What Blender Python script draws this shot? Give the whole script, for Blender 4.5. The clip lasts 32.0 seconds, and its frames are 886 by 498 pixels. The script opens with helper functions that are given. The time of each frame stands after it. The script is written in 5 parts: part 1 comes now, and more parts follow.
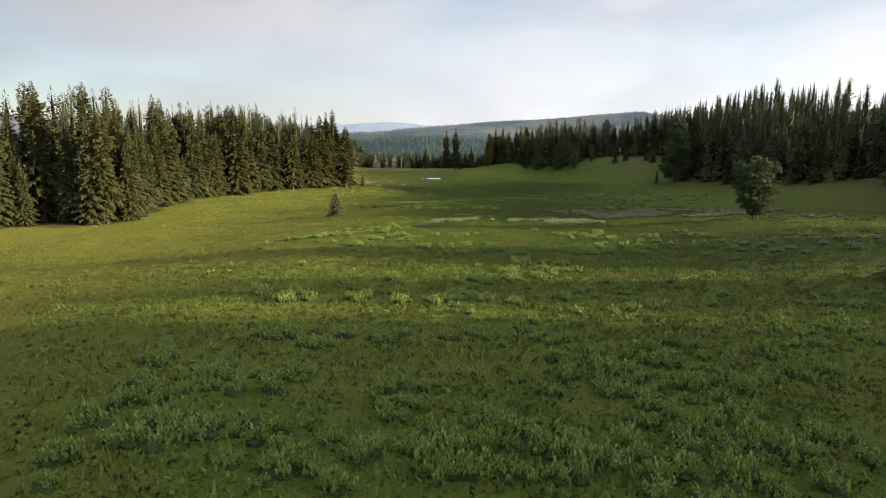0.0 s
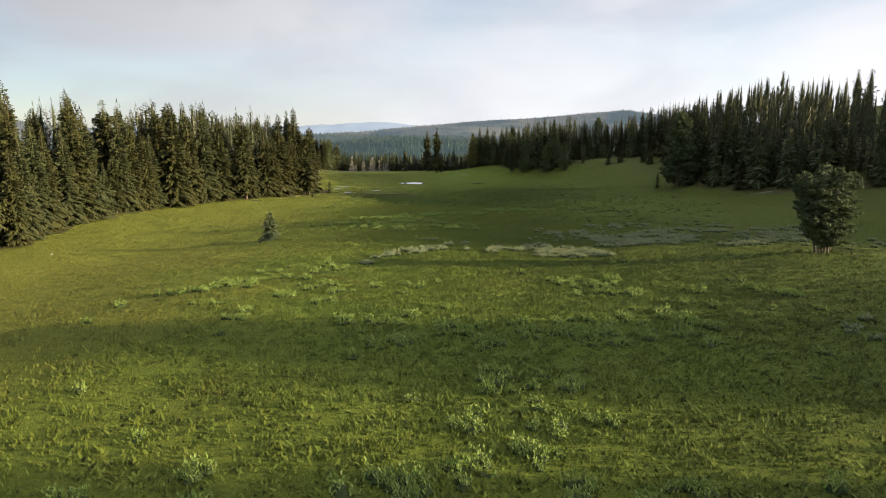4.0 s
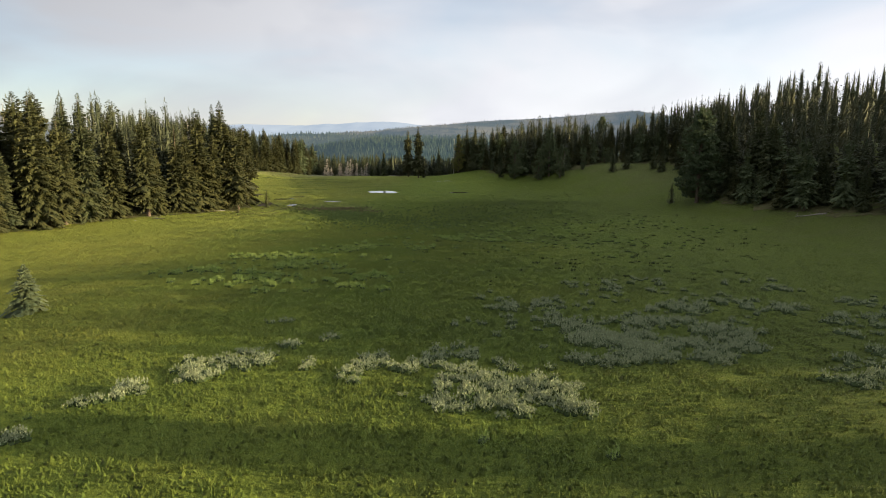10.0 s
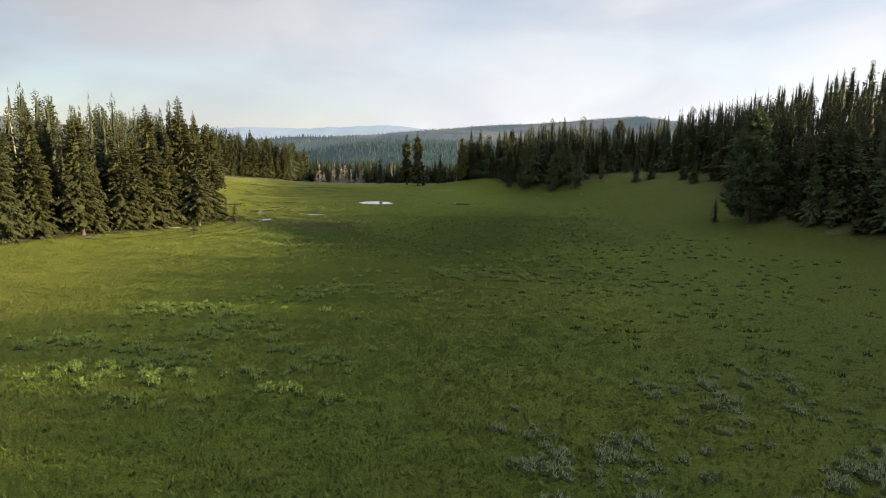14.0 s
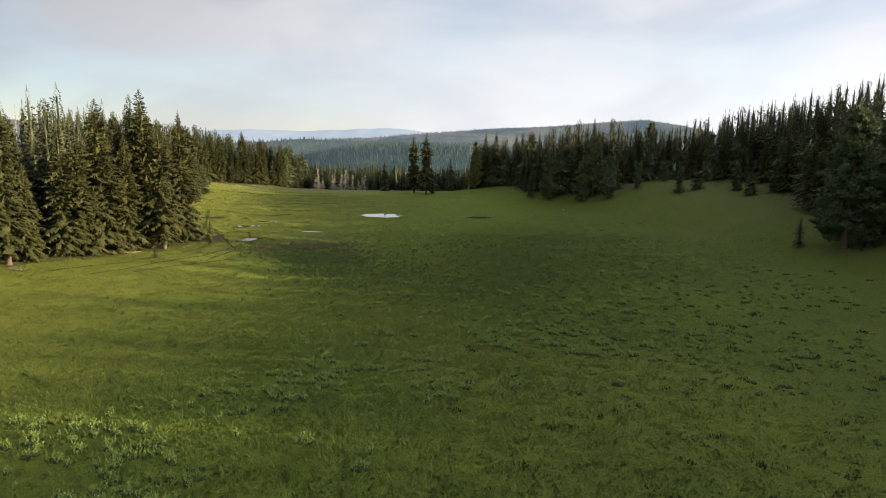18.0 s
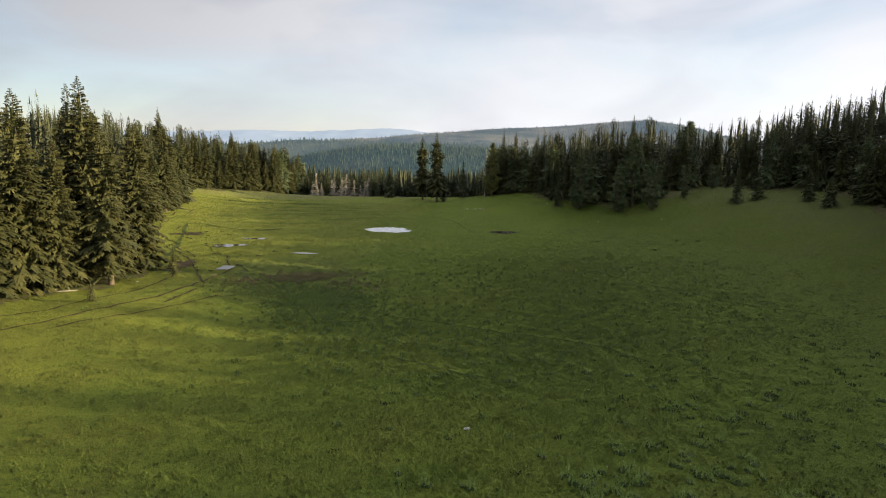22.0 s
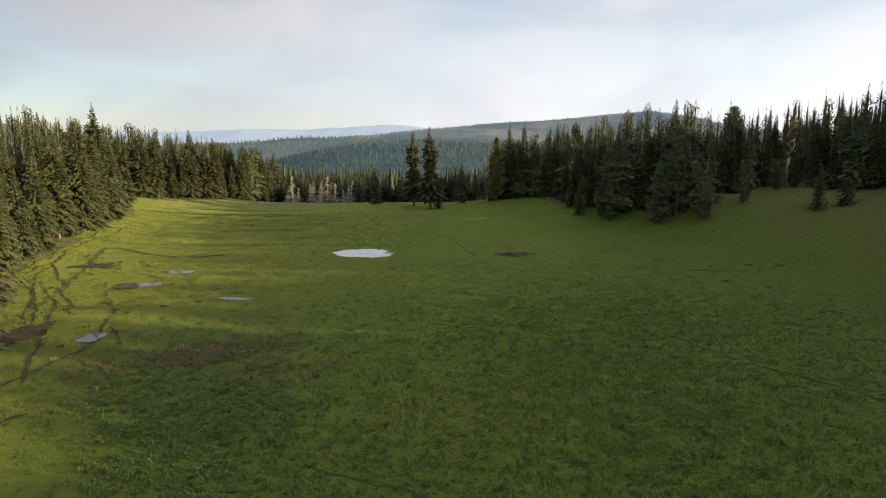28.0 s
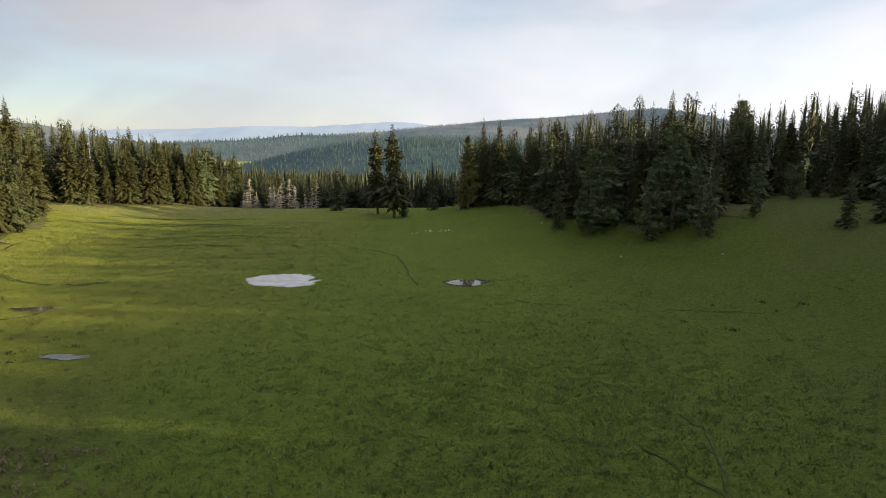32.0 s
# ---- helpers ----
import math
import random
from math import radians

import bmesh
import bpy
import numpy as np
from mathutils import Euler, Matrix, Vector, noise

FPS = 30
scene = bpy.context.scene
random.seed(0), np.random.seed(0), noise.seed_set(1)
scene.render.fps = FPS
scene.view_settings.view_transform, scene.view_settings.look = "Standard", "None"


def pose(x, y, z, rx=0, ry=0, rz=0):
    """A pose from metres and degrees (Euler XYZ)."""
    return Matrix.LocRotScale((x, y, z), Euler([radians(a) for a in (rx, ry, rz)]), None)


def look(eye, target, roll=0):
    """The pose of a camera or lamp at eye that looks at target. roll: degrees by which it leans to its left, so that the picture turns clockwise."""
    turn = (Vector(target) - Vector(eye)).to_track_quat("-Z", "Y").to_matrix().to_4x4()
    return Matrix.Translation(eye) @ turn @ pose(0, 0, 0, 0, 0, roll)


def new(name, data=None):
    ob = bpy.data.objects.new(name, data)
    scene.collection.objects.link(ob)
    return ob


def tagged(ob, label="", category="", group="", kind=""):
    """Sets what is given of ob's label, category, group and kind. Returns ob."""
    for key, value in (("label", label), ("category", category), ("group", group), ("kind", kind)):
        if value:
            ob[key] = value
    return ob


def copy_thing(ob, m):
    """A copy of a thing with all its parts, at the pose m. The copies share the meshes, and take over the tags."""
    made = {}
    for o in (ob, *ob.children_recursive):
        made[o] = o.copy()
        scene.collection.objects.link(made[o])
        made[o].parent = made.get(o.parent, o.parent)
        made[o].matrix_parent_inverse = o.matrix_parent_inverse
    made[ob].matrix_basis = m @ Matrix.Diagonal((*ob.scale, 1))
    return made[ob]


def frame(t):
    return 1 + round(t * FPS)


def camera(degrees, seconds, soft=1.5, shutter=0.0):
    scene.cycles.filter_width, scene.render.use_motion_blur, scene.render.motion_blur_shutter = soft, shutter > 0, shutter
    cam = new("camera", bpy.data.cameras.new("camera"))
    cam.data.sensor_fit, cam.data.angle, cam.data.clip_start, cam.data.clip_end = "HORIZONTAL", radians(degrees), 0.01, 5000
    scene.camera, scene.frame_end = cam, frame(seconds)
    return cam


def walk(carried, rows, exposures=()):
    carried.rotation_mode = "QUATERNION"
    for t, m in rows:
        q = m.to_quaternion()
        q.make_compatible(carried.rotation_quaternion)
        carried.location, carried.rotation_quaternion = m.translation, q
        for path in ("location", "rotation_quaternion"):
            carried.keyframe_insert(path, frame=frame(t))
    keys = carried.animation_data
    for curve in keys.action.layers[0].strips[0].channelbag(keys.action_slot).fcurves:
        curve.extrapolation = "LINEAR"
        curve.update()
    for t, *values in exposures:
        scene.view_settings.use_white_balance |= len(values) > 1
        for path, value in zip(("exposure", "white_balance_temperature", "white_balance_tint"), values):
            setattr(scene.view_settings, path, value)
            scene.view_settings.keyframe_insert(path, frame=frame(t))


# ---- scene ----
cam = camera(68.4, 32.0, soft=1.0)
METRES, EYE, TILT, LEAN, TURN = 200.0, 17.0, -9.9, 0.0, 0.0
ROWS = [
    (0.0, 0.0, 0.0, 0.0, -0.0, -0.46, 0.02),
    (0.5, 0.0004, 0.0155, 0.0028, 0.08, -0.45, 0.03),
    (1.0, 0.0015, 0.0312, 0.0057, 0.04, -0.44, 0.08),
    (1.5, 0.0032, 0.0465, 0.0085, -0.54, -0.43, 0.25),
    (2.0, 0.0055, 0.0623, 0.0113, -1.1, -0.44, 0.41),
    (2.5, 0.0081, 0.0776, 0.0141, -1.21, -0.45, 0.47),
    (3.0, 0.0111, 0.0931, 0.0167, -1.14, -0.48, 0.49),
    (3.5, 0.0144, 0.1084, 0.0194, -1.08, -0.49, 0.51),
    (5.5, 0.0311, 0.1709, 0.0318, -0.89, -0.54, 0.48),
    (6.0, 0.036, 0.1878, 0.0347, -0.82, -0.53, 0.47),
    (6.5, 0.0413, 0.2044, 0.0376, -0.76, -0.53, 0.44),
    (7.0, 0.0466, 0.2207, 0.0403, -0.71, -0.52, 0.45),
    (7.5, 0.0524, 0.2372, 0.0432, -0.65, -0.52, 0.44),
    (8.0, 0.0584, 0.2536, 0.0459, -0.6, -0.54, 0.44),
    (8.5, 0.0643, 0.2695, 0.0483, -0.55, -0.53, 0.39),
    (9.0, 0.0701, 0.2857, 0.0508, -0.49, -0.52, 0.32),
    (9.5, 0.0752, 0.3021, 0.0533, -0.44, -0.5, 0.22),
    (10.0, 0.0794, 0.318, 0.0557, -0.38, -0.5, 0.11),
    (10.5, 0.0826, 0.3345, 0.0584, -0.32, -0.45, 0.02),
    (11.0, 0.0848, 0.351, 0.0611, -0.28, -0.43, -0.05),
    (11.5, 0.0861, 0.3671, 0.0637, -0.24, -0.35, -0.14),
    (12.0, 0.0865, 0.3836, 0.0664, -0.22, -0.29, -0.21),
    (12.5, 0.0863, 0.3997, 0.0691, -0.19, -0.26, -0.26),
    (13.0, 0.0857, 0.4162, 0.072, -0.18, -0.24, -0.31),
    (13.5, 0.0846, 0.4327, 0.0745, -0.16, -0.16, -0.35),
    (14.0, 0.0832, 0.4486, 0.0771, -0.16, -0.14, -0.38),
    (14.5, 0.0814, 0.4648, 0.0798, -0.15, -0.07, -0.41),
    (16.5, 0.0731, 0.5288, 0.0909, -0.05, 0.03, -0.52),
    (17.0, 0.0707, 0.5445, 0.0935, -0.05, 0.07, -0.53),
    (17.5, 0.0683, 0.5606, 0.0964, -0.04, 0.08, -0.52),
    (18.0, 0.0658, 0.5769, 0.0992, -0.04, 0.12, -0.6),
    (18.5, 0.0633, 0.5928, 0.102, -0.02, 0.15, -0.57),
    (19.0, 0.0607, 0.6092, 0.105, -0.02, 0.16, -0.58),
    (19.5, 0.0582, 0.6253, 0.108, -0.01, 0.15, -0.58),
    (20.0, 0.0558, 0.6412, 0.1108, -0.01, 0.12, -0.56),
    (20.5, 0.0534, 0.6575, 0.1137, 0.01, 0.12, -0.54),
    (21.0, 0.0512, 0.6724, 0.1164, 0.01, 0.1, -0.55),
    (21.5, 0.0488, 0.6886, 0.1193, 0.02, 0.11, -0.55),
    (22.0, 0.0463, 0.7042, 0.122, 0.02, 0.14, -0.56),
    (22.5, 0.0437, 0.7203, 0.1247, 0.03, 0.15, -0.55),
    (23.0, 0.041, 0.7364, 0.1273, 0.03, 0.16, -0.52),
    (23.5, 0.0388, 0.7518, 0.13, 0.04, 0.17, -0.43),
    (24.0, 0.0373, 0.7675, 0.1329, 0.04, 0.17, -0.32),
    (24.5, 0.0368, 0.7824, 0.1354, 0.05, 0.14, -0.19),
    (25.0, 0.0372, 0.7972, 0.138, 0.07, 0.08, -0.08),
    (25.5, 0.0385, 0.8119, 0.1405, 0.09, 0.03, 0.02),
    (27.5, 0.0513, 0.8663, 0.1485, 0.22, -0.19, 0.44),
    (28.0, 0.056, 0.8795, 0.1507, 0.28, -0.24, 0.51),
    (28.5, 0.0611, 0.8927, 0.153, 0.32, -0.28, 0.53),
    (29.0, 0.0663, 0.9058, 0.1551, 0.37, -0.3, 0.57),
    (29.5, 0.0721, 0.9193, 0.1576, 0.43, -0.36, 0.59),
    (30.0, 0.0782, 0.9333, 0.16, 0.49, -0.37, 0.59),
    (30.5, 0.0845, 0.947, 0.1625, 0.56, -0.41, 0.57),
    (31.0, 0.0908, 0.9616, 0.1652, 0.62, -0.44, 0.51),
    (31.5, 0.0972, 0.9762, 0.1679, 0.68, -0.46, 0.46),
    (32.0, 0.1036, 0.9908, 0.1706, 0.74, -0.48, 0.41),
]
walk(cam, [(t, pose(0, 0, EYE, TILT, LEAN, TURN) @ pose(METRES * x, METRES * y, METRES * z, 90 + pitch, roll, yaw)) for t, x, y, z, yaw, pitch, roll in ROWS])


# ---- light ----
SUN_UP, SUN_ROUND = 11.6, 98.0    # degrees above the horizon; clockwise from ahead (+y)
scene.view_settings.exposure = 1.24
world = bpy.data.worlds.new("sky")
scene.world = world
world.use_nodes = True
wn, wl = world.node_tree.nodes, world.node_tree.links
wn.clear()
sky = wn.new("ShaderNodeTexSky")
sky.sky_type, sky.sun_disc = "NISHITA", False
sky.sun_elevation, sky.sun_rotation = radians(SUN_UP), radians(SUN_ROUND)
sky.altitude, sky.air_density, sky.dust_density = 2500, 1.0, 1.6
clear = wn.new("ShaderNodeBackground")
clear.inputs["Strength"].default_value = 0.085
wl.new(sky.outputs[0], clear.inputs["Color"])
veil = wn.new("ShaderNodeBackground")
where = wn.new("ShaderNodeTexCoord")
# thin cloud glows more towards the sun
towards = wn.new("ShaderNodeVectorMath")
towards.operation = "DOT_PRODUCT"
towards.inputs[1].default_value = (0.999, 0.02, 0.0)
wl.new(where.outputs["Generated"], towards.inputs[0])
glow = wn.new("ShaderNodeMapRange")
for key, value in (("From Min", -1.0), ("From Max", 1.0), ("To Min", 0.255), ("To Max", 0.44)):
    glow.inputs[key].default_value = value
wl.new(towards.outputs["Value"], glow.inputs["Value"])
# and lies heavier away from it
heavy = wn.new("ShaderNodeMapRange")
for key, value in (("From Min", -0.75), ("From Max", -0.05), ("To Min", 0.64), ("To Max", 1.0)):
    heavy.inputs[key].default_value = value
wl.new(towards.outputs["Value"], heavy.inputs["Value"])
shine = wn.new("ShaderNodeMath")
shine.operation = "MULTIPLY"
wl.new(glow.outputs[0], shine.inputs[0])
wl.new(heavy.outputs[0], shine.inputs[1])
# and is brighter overhead than along the horizon
height = wn.new("ShaderNodeSeparateXYZ")
wl.new(where.outputs["Generated"], height.inputs[0])
crown_light = wn.new("ShaderNodeMapRange")
for key, value in (("From Min", 0.28), ("From Max", 1.0), ("To Min", 1.0), ("To Max", 1.7)):
    crown_light.inputs[key].default_value = value
wl.new(height.outputs["Z"], crown_light.inputs["Value"])
lifted = wn.new("ShaderNodeMath")
lifted.operation = "MULTIPLY"
wl.new(shine.outputs[0], lifted.inputs[0])
wl.new(crown_light.outputs[0], lifted.inputs[1])
# a wide bright ring of thin cloud round the sun
sunward = wn.new("ShaderNodeVectorMath")
sunward.operation = "DOT_PRODUCT"
sunward.inputs[1].default_value = (math.cos(radians(SUN_UP)) * math.sin(radians(SUN_ROUND)), math.cos(radians(SUN_UP)) * math.cos(radians(SUN_ROUND)), math.sin(radians(SUN_UP)))
wl.new(where.outputs["Generated"], sunward.inputs[0])
ring = wn.new("ShaderNodeMapRange")
ring.interpolation_type = "SMOOTHSTEP"
for key, value in (("From Min", 0.55), ("From Max", 1.0), ("To Min", 1.0), ("To Max", 1.7)):
    ring.inputs[key].default_value = value
wl.new(sunward.outputs["Value"], ring.inputs["Value"])
haloed = wn.new("ShaderNodeMath")
haloed.operation = "MULTIPLY"
wl.new(lifted.outputs[0], haloed.inputs[0])
wl.new(ring.outputs[0], haloed.inputs[1])
# and pales towards the horizon
pale = wn.new("ShaderNodeMapRange")
for key, value in (("From Min", 0.0), ("From Max", 0.24), ("To Min", 1.12), ("To Max", 0.92)):
    pale.inputs[key].default_value = value
wl.new(height.outputs["Z"], pale.inputs["Value"])
paled = wn.new("ShaderNodeMath")
paled.operation = "MULTIPLY"
wl.new(haloed.outputs[0], paled.inputs[0])
wl.new(pale.outputs[0], paled.inputs[1])
wl.new(paled.outputs[0], veil.inputs["Strength"])
flat = wn.new("ShaderNodeMapping")
flat.inputs["Scale"].default_value = (1.0, 1.3, 3.2)
flat.inputs["Location"].default_value = (0.4, 0.2, 0.1)
wl.new(where.outputs["Generated"], flat.inputs["Vector"])
puffs = wn.new("ShaderNodeTexNoise")
puffs.inputs["Scale"].default_value, puffs.inputs["Detail"].default_value = 2.2, 5.5
puffs.inputs["Roughness"].default_value, puffs.inputs["Distortion"].default_value = 0.5, 0.5
wl.new(flat.outputs[0], puffs.inputs["Vector"])
# thicker and thinner cloud
banks = wn.new("ShaderNodeTexNoise")
banks.inputs["Scale"].default_value, banks.inputs["Detail"].default_value, banks.inputs["Distortion"].default_value = 2.6, 3.5, 0.6
wl.new(flat.outputs[0], banks.inputs["Vector"])
thick = wn.new("ShaderNodeMapRange")
for key, value in (("From Min", 0.4), ("From Max", 0.6)):
    thick.inputs[key].default_value = value
wl.new(banks.outputs["Fac"], thick.inputs["Value"])
tone = wn.new("ShaderNodeMix")
tone.data_type = "RGBA"
tone.inputs[6].default_value, tone.inputs[7].default_value = (0.855, 0.87, 0.95, 1), (1.02, 1.025, 1.08, 1)
wl.new(thick.outputs[0], tone.inputs[0])
wl.new(tone.outputs[2], veil.inputs["Color"])
cover = wn.new("ShaderNodeMapRange")
cover.inputs["From Min"].default_value, cover.inputs["From Max"].default_value = 0.36, 0.62
cover.inputs["To Min"].default_value, cover.inputs["To Max"].default_value = 0.6, 0.97
wl.new(puffs.outputs["Fac"], cover.inputs["Value"])
both = wn.new("ShaderNodeMixShader")
wl.new(cover.outputs[0], both.inputs["Fac"])
wl.new(clear.outputs[0], both.inputs[1])
wl.new(veil.outputs[0], both.inputs[2])
out = wn.new("ShaderNodeOutputWorld")
wl.new(both.outputs[0], out.inputs["Surface"])

sun = new("sun", bpy.data.lights.new("sun", "SUN"))
sun.data.energy, sun.data.angle, sun.data.color = 5.5, radians(1.2), (1.0, 0.81, 0.48)
sun_way = Vector((math.cos(radians(SUN_UP)) * math.sin(radians(SUN_ROUND)), math.cos(radians(SUN_UP)) * math.cos(radians(SUN_ROUND)), math.sin(radians(SUN_UP))))
sun.matrix_world = look(sun_way * 300, (0, 0, 0))


# ---- materials ----
class Nodes:
    """A material under construction."""

    def __init__(self, name, rough=0.8, spec=0.3):
        self.mat = bpy.data.materials.new(name)
        self.mat.use_nodes = True
        self.tree = self.mat.node_tree
        self.bsdf = self.tree.nodes["Principled BSDF"]
        self.bsdf.inputs["Roughness"].default_value = rough
        self.bsdf.inputs["Specular IOR Level"].default_value = spec
        self.spot = self.tree.nodes.new("ShaderNodeNewGeometry").outputs["Position"]

    def node(self, kind, links=(), **values):
        n = self.tree.nodes.new(kind)
        for key, value in values.items():
            n.inputs[key.replace("_", " ")].default_value = value
        for key, socket in links:
            self.tree.links.new(socket, n.inputs[key])
        return n

    def noise(self, scale, detail=4.0, rough=0.55, stretch=None):
        v = self.spot
        if stretch:
            v = self.node("ShaderNodeMapping", [("Vector", v)], Scale=stretch).outputs[0]
        return self.node("ShaderNodeTexNoise", [("Vector", v)], Scale=scale, Detail=detail, Roughness=rough).outputs["Fac"]

    def ease(self, value, a, b, lo=0.0, hi=1.0):
        n = self.node("ShaderNodeMapRange", [("Value", value)])
        for key, v in zip(("From Min", "From Max", "To Min", "To Max"), (a, b, lo, hi)):
            n.inputs[key].default_value = v
        return n.outputs[0]

    def mix(self, fac, a, b):
        n = self.tree.nodes.new("ShaderNodeMix")
        n.data_type = "RGBA"
        for socket, v in ((n.inputs[0], fac), (n.inputs[6], a), (n.inputs[7], b)):
            if isinstance(v, (tuple, list)):
                socket.default_value = (*v, 1)
            elif isinstance(v, (int, float)):
                socket.default_value = v
            else:
                self.tree.links.new(v, socket)
        return n.outputs[2]

    def fuzz(self, weight):
        """The pale bloom of fine upright growth seen at a low angle."""
        self.bsdf.inputs["Sheen Weight"].default_value = weight
        self.bsdf.inputs["Sheen Roughness"].default_value = 0.5
        self.bsdf.inputs["Sheen Tint"].default_value = (0.4, 0.5, 0.1, 1)
        return self

    def colour(self, socket):
        self.tree.links.new(socket, self.bsdf.inputs["Base Color"])
        return self

    def thin(self, socket, share):
        """Lets light through, as leaves and blades do."""
        back = self.node("ShaderNodeBsdfTranslucent", [("Color", socket)])
        both = self.node("ShaderNodeMixShader", [(1, self.bsdf.outputs[0]), (2, back.outputs[0])], Fac=share)
        end = next(n for n in self.tree.nodes if n.bl_idname == "ShaderNodeOutputMaterial")
        self.tree.links.new(both.outputs[0], end.inputs["Surface"])
        return self

    def upright(self, share):
        """Turns the shading of blades and leaves towards the open sky, as a dense growth of them takes the light."""
        face = self.tree.nodes.new("ShaderNodeNewGeometry").outputs["Normal"]
        blend = self.node("ShaderNodeMix", [(4, face)])
        blend.data_type = "VECTOR"
        blend.inputs[0].default_value = share
        blend.inputs[5].default_value = (0.0, 0.0, 1.0)
        unit = self.node("ShaderNodeVectorMath", [(0, blend.outputs[1])])
        unit.operation = "NORMALIZE"
        for n in self.tree.nodes:
            if n.bl_idname in ("ShaderNodeBsdfPrincipled", "ShaderNodeBsdfTranslucent"):
                self.tree.links.new(unit.outputs[0], n.inputs["Normal"])
        return self

    def bump(self, height, strength=0.4, distance=0.1):
        n = self.node("ShaderNodeBump", [("Height", height)], Strength=strength, Distance=distance)
        self.tree.links.new(n.outputs[0], self.bsdf.inputs["Normal"])
        return self


def meadow_colour(n, lush, pale, dry, wet):
    """The patchwork of the meadow: lush and pale sweeps, dry turf, dark sedge, some painted sun and shade."""
    sweep = n.ease(n.noise(0.035, 5.0, 0.6), 0.38, 0.62)
    c = n.mix(sweep, lush, pale)
    c = n.mix(n.ease(n.noise(0.11, 6.0, 0.65, (1.0, 0.7, 1.0)), 0.55, 0.72, 0.0, 0.45), c, dry)
    c = n.mix(n.ease(n.noise(0.06, 5.0, 0.6, (0.8, 1.2, 1.0)), 0.56, 0.68, 0.0, 0.75), c, wet)
    # the lower meadow is wetter and its grass a deeper green
    low = n.node("ShaderNodeSeparateXYZ", [("Vector", n.spot)]).outputs["Y"]
    damp = n.node("ShaderNodeMath", [(0, low), (1, n.ease(n.noise(0.03, 4.0), 0.3, 0.7, -40.0, 40.0))]).outputs[0]
    c = n.mix(n.ease(damp, 150.0, 235.0, 0.0, 0.6), c, (0.106, 0.148, 0.025))
    # the open left side is drier and yellower, with the sun's gold painted in
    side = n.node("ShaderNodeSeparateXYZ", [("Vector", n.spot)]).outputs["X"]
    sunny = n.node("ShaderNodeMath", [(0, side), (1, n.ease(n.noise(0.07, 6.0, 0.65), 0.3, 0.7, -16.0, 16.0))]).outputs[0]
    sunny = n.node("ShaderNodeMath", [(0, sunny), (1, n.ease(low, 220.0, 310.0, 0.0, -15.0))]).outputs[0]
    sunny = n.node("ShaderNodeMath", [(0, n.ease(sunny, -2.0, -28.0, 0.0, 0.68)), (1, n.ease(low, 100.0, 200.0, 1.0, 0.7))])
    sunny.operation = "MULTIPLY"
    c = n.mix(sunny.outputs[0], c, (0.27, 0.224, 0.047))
    # the foot of the hillside has thin dull turf, with painted shade added
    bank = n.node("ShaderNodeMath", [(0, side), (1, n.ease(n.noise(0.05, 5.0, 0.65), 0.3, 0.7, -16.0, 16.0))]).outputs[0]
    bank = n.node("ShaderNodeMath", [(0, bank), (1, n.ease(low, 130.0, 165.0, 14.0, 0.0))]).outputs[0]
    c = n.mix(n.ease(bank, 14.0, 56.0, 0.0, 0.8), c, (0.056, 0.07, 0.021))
    # long dark and pale streaks of sunlit hummocks, painted across the far lower meadow
    lines = n.noise(1.0, 5.0, 0.6, (0.05, 0.42, 1.0))
    reach = n.node("ShaderNodeMath", [(0, n.ease(low, 278.0, 305.0)), (1, n.ease(side, 8.0, -14.0))])
    reach.operation = "MULTIPLY"
    for a, b, share, tint in ((0.52, 0.62, 0.65, (0.055, 0.07, 0.02)), (0.46, 0.36, 0.5, (0.25, 0.225, 0.07))):
        amount = n.node("ShaderNodeMath", [(0, reach.outputs[0]), (1, n.ease(lines, a, b, 0.0, share))])
        amount.operation = "MULTIPLY"
        c = n.mix(amount.outputs[0], c, tint)
    # bare trampled earth along the foot of the far wood
    shelf = n.node("ShaderNodeMath", [(0, low), (1, n.ease(side, -100.0, 0.0, 40.0, 0.0))]).outputs[0]
    shelf = n.node("ShaderNodeMath", [(0, shelf), (1, n.ease(n.noise(0.2, 5.0, 0.65), 0.3, 0.7, -4.0, 4.0))]).outputs[0]
    bare = n.node("ShaderNodeMath", [(0, n.ease(shelf, 374.0, 381.0, 0.0, 0.75)), (1, n.ease(side, -14.0, -30.0))])
    bare.operation = "MULTIPLY"
    c = n.mix(bare.outputs[0], c, n.mix(n.ease(n.noise(0.7, 5.0), 0.4, 0.6), (0.17, 0.135, 0.07), (0.25, 0.21, 0.11)))
    # dull dead sedge in the marsh below the creek, darkened also for its shade
    spot = n.node("ShaderNodeVectorMath", [(0, n.spot)])
    spot.inputs[1].default_value = (-12.0, 238.0, -3.9)
    away = n.node("ShaderNodeVectorMath", [(0, n.node("ShaderNodeMapping", [("Vector", spot.outputs[0])], Scale=(1.0, 0.75, 0.0)).outputs[0])])
    spot.operation, away.operation = "SUBTRACT", "LENGTH"
    rim = n.node("ShaderNodeMath", [(0, away.outputs["Value"]), (1, n.ease(n.noise(0.14, 6.0, 0.65), 0.3, 0.7, -6.0, 6.0))]).outputs[0]
    c = n.mix(n.ease(rim, 15.0, 7.0, 0.0, 0.75), c, n.mix(n.ease(n.noise(0.9, 5.0, 0.7), 0.4, 0.6), (0.052, 0.066, 0.024), (0.1, 0.098, 0.04)))
    return n.mix(n.ease(n.noise(1.7, 6.0, 0.7), 0.35, 0.7, 0.0, 0.5), c, n.mix(0.5, wet, lush))


LUSH, PALE, DRY, WET = (0.15, 0.21, 0.029), (0.212, 0.242, 0.038), (0.24, 0.226, 0.052), (0.11, 0.17, 0.025)


